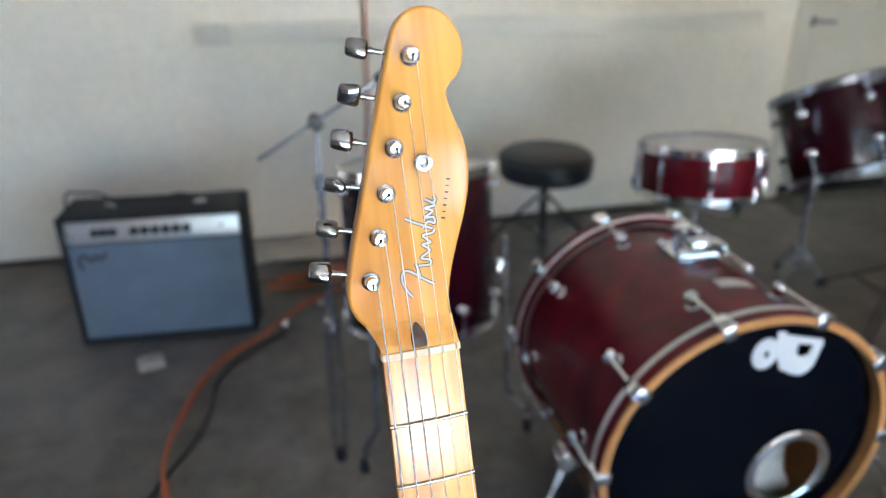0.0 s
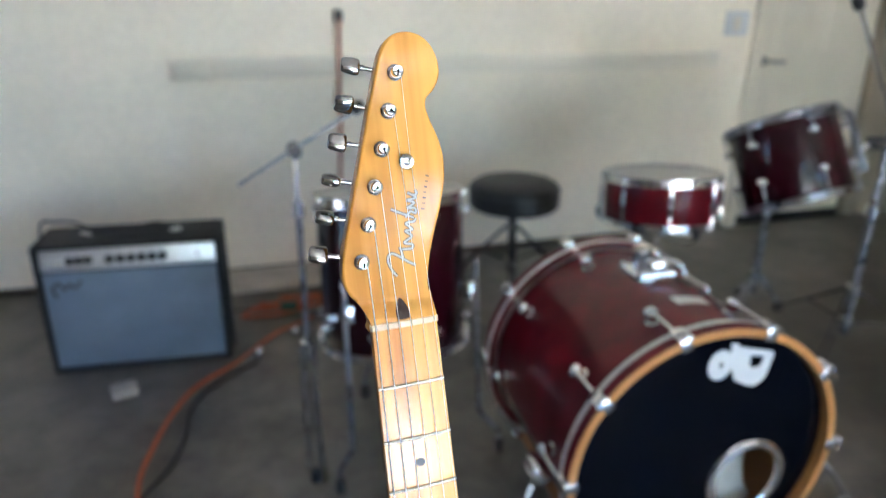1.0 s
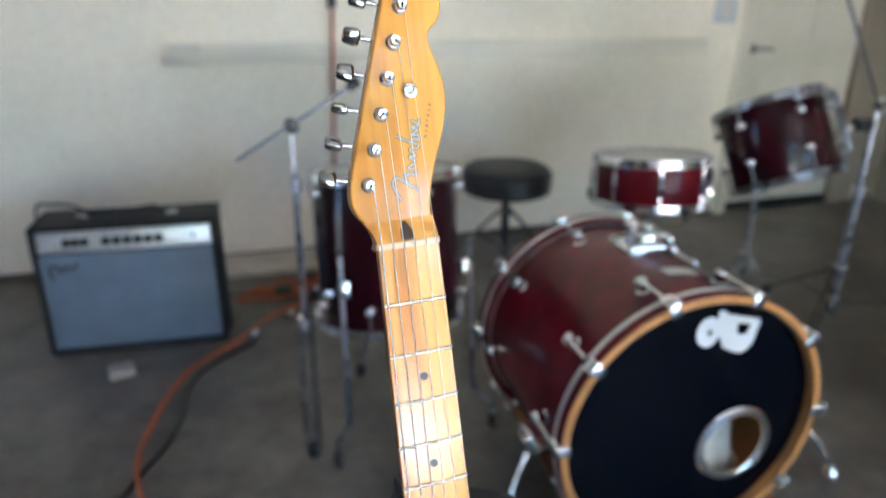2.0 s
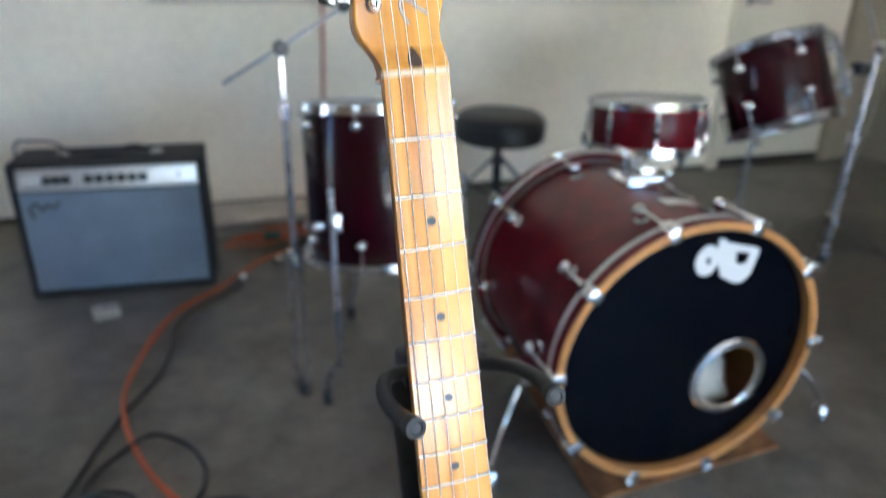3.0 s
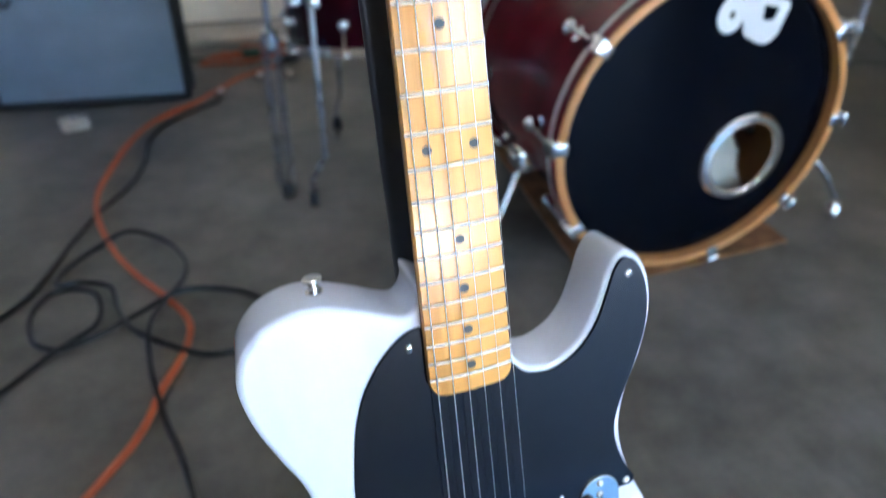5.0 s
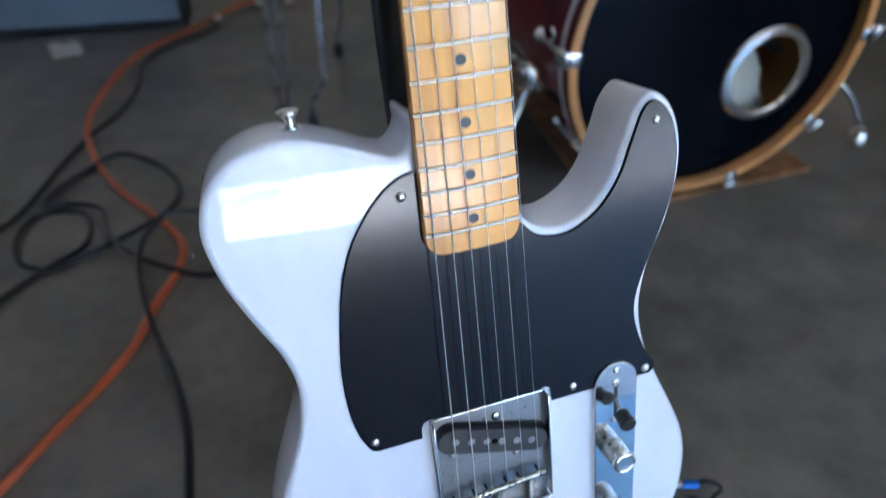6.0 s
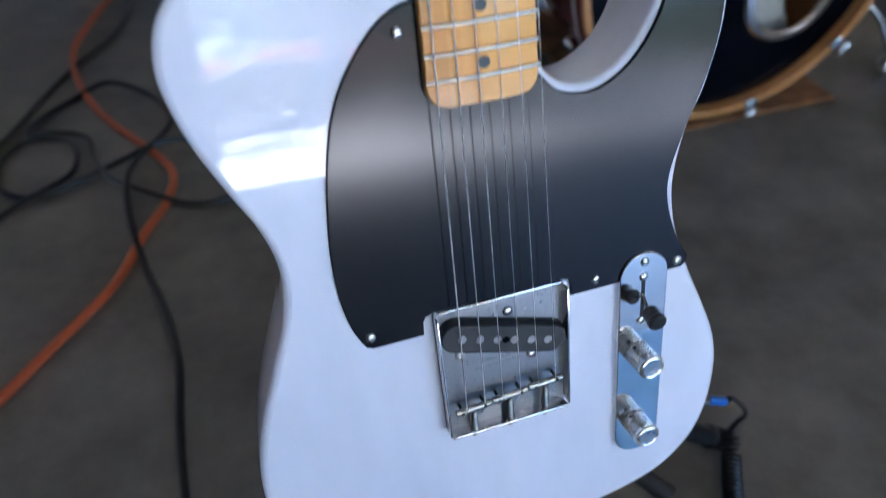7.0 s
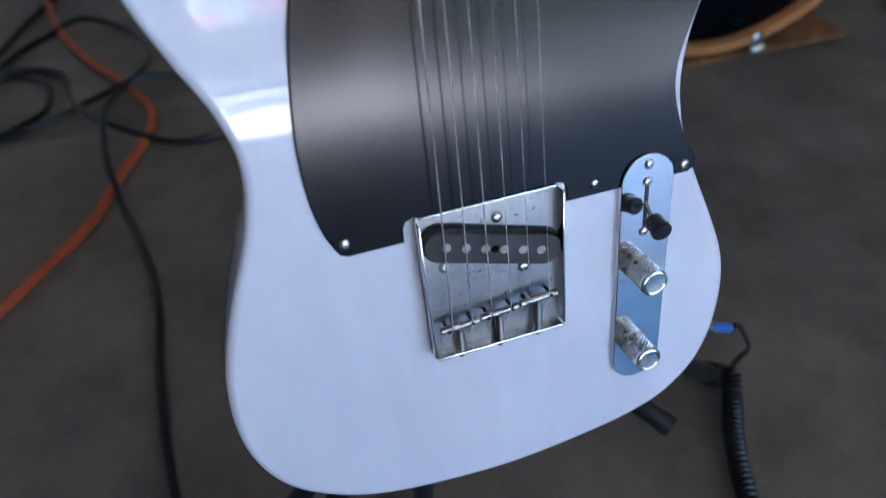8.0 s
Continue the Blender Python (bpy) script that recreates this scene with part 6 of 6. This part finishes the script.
part("hook", box((0.03, 0.05, 0.045), (0.012, -0.0255, 1.04), 0.006), M_BLACK, hang, "black wall hook")


def cord_coil():
    """A heap of spare orange cord behind the amplifier, with a green socket on it."""
    rng = np.random.default_rng(11)
    h = root("cord_heap", Matrix.Translation((-0.02, 2.02, 0)), "loose heap of orange extension cord with a green socket", "cord")
    for k in range(4):
        # untidy open bights, each thrown over the last
        pts, a = [], rng.uniform(0, 6.28)
        for q in range(11):
            a += rng.uniform(0.35, 1.05)
            pts.append((-0.03 + 0.055 * k + (0.075 + 0.035 * rng.uniform()) * math.cos(a) * (1 + 0.5 * (q % 3 == 0)), (0.035 + 0.020 * rng.uniform()) * math.sin(a) + 0.004 * q - 0.02, 0.007 + 0.011 * k + rng.uniform(0, 0.010)))
        part("loop", tube(spline(pts, 6), OR * 0.9, 8), M_ORANGE, h)
    part("socket", box((0.06, 0.032, 0.030), (0.04, -0.05, 0.045), 0.008), M_GREEN, h, "green plastic socket")
    return h


cord_coil()
M_CREAM = mat("cream_plastic", (0.36, 0.31, 0.26), rough=0.5, grain=0.08, scale=30)
fsw = root("footswitch", Matrix.Translation((-0.490, 1.568, 0)) @ Matrix.Rotation(radians(14), 4, "Z"), "small cream footswitch box on the floor before the amplifier", "footswitch")
part("case", box((0.072, 0.056, 0.030), (0, 0, 0.0152), 0.006), M_CREAM, fsw)
part("button", rod((0.0, -0.005, 0.030), (0.0, -0.005, 0.040), 0.007, 14), M_CHROME, fsw, "chrome foot button")
for x, y, turn in ((-0.098, 1.695, 82), (0.025, 1.815, 70), (0.125, 1.800, 100)):
    pl = root("jack_plug", Matrix.Translation((x, y, 0)) @ Matrix.Rotation(radians(turn), 4, "Z"), "bright metal cable plug lying on the floor", "plug", "plugs on the floor")
    part("barrel", rod((-0.022, 0, 0.0135), (0.018, 0, 0.0135), 0.0132, 18), M_CHROME, pl)
    part("tip", rod((0.018, 0, 0.0135), (0.048, 0, 0.0135), 0.0032, 12), M_CHROME, pl)
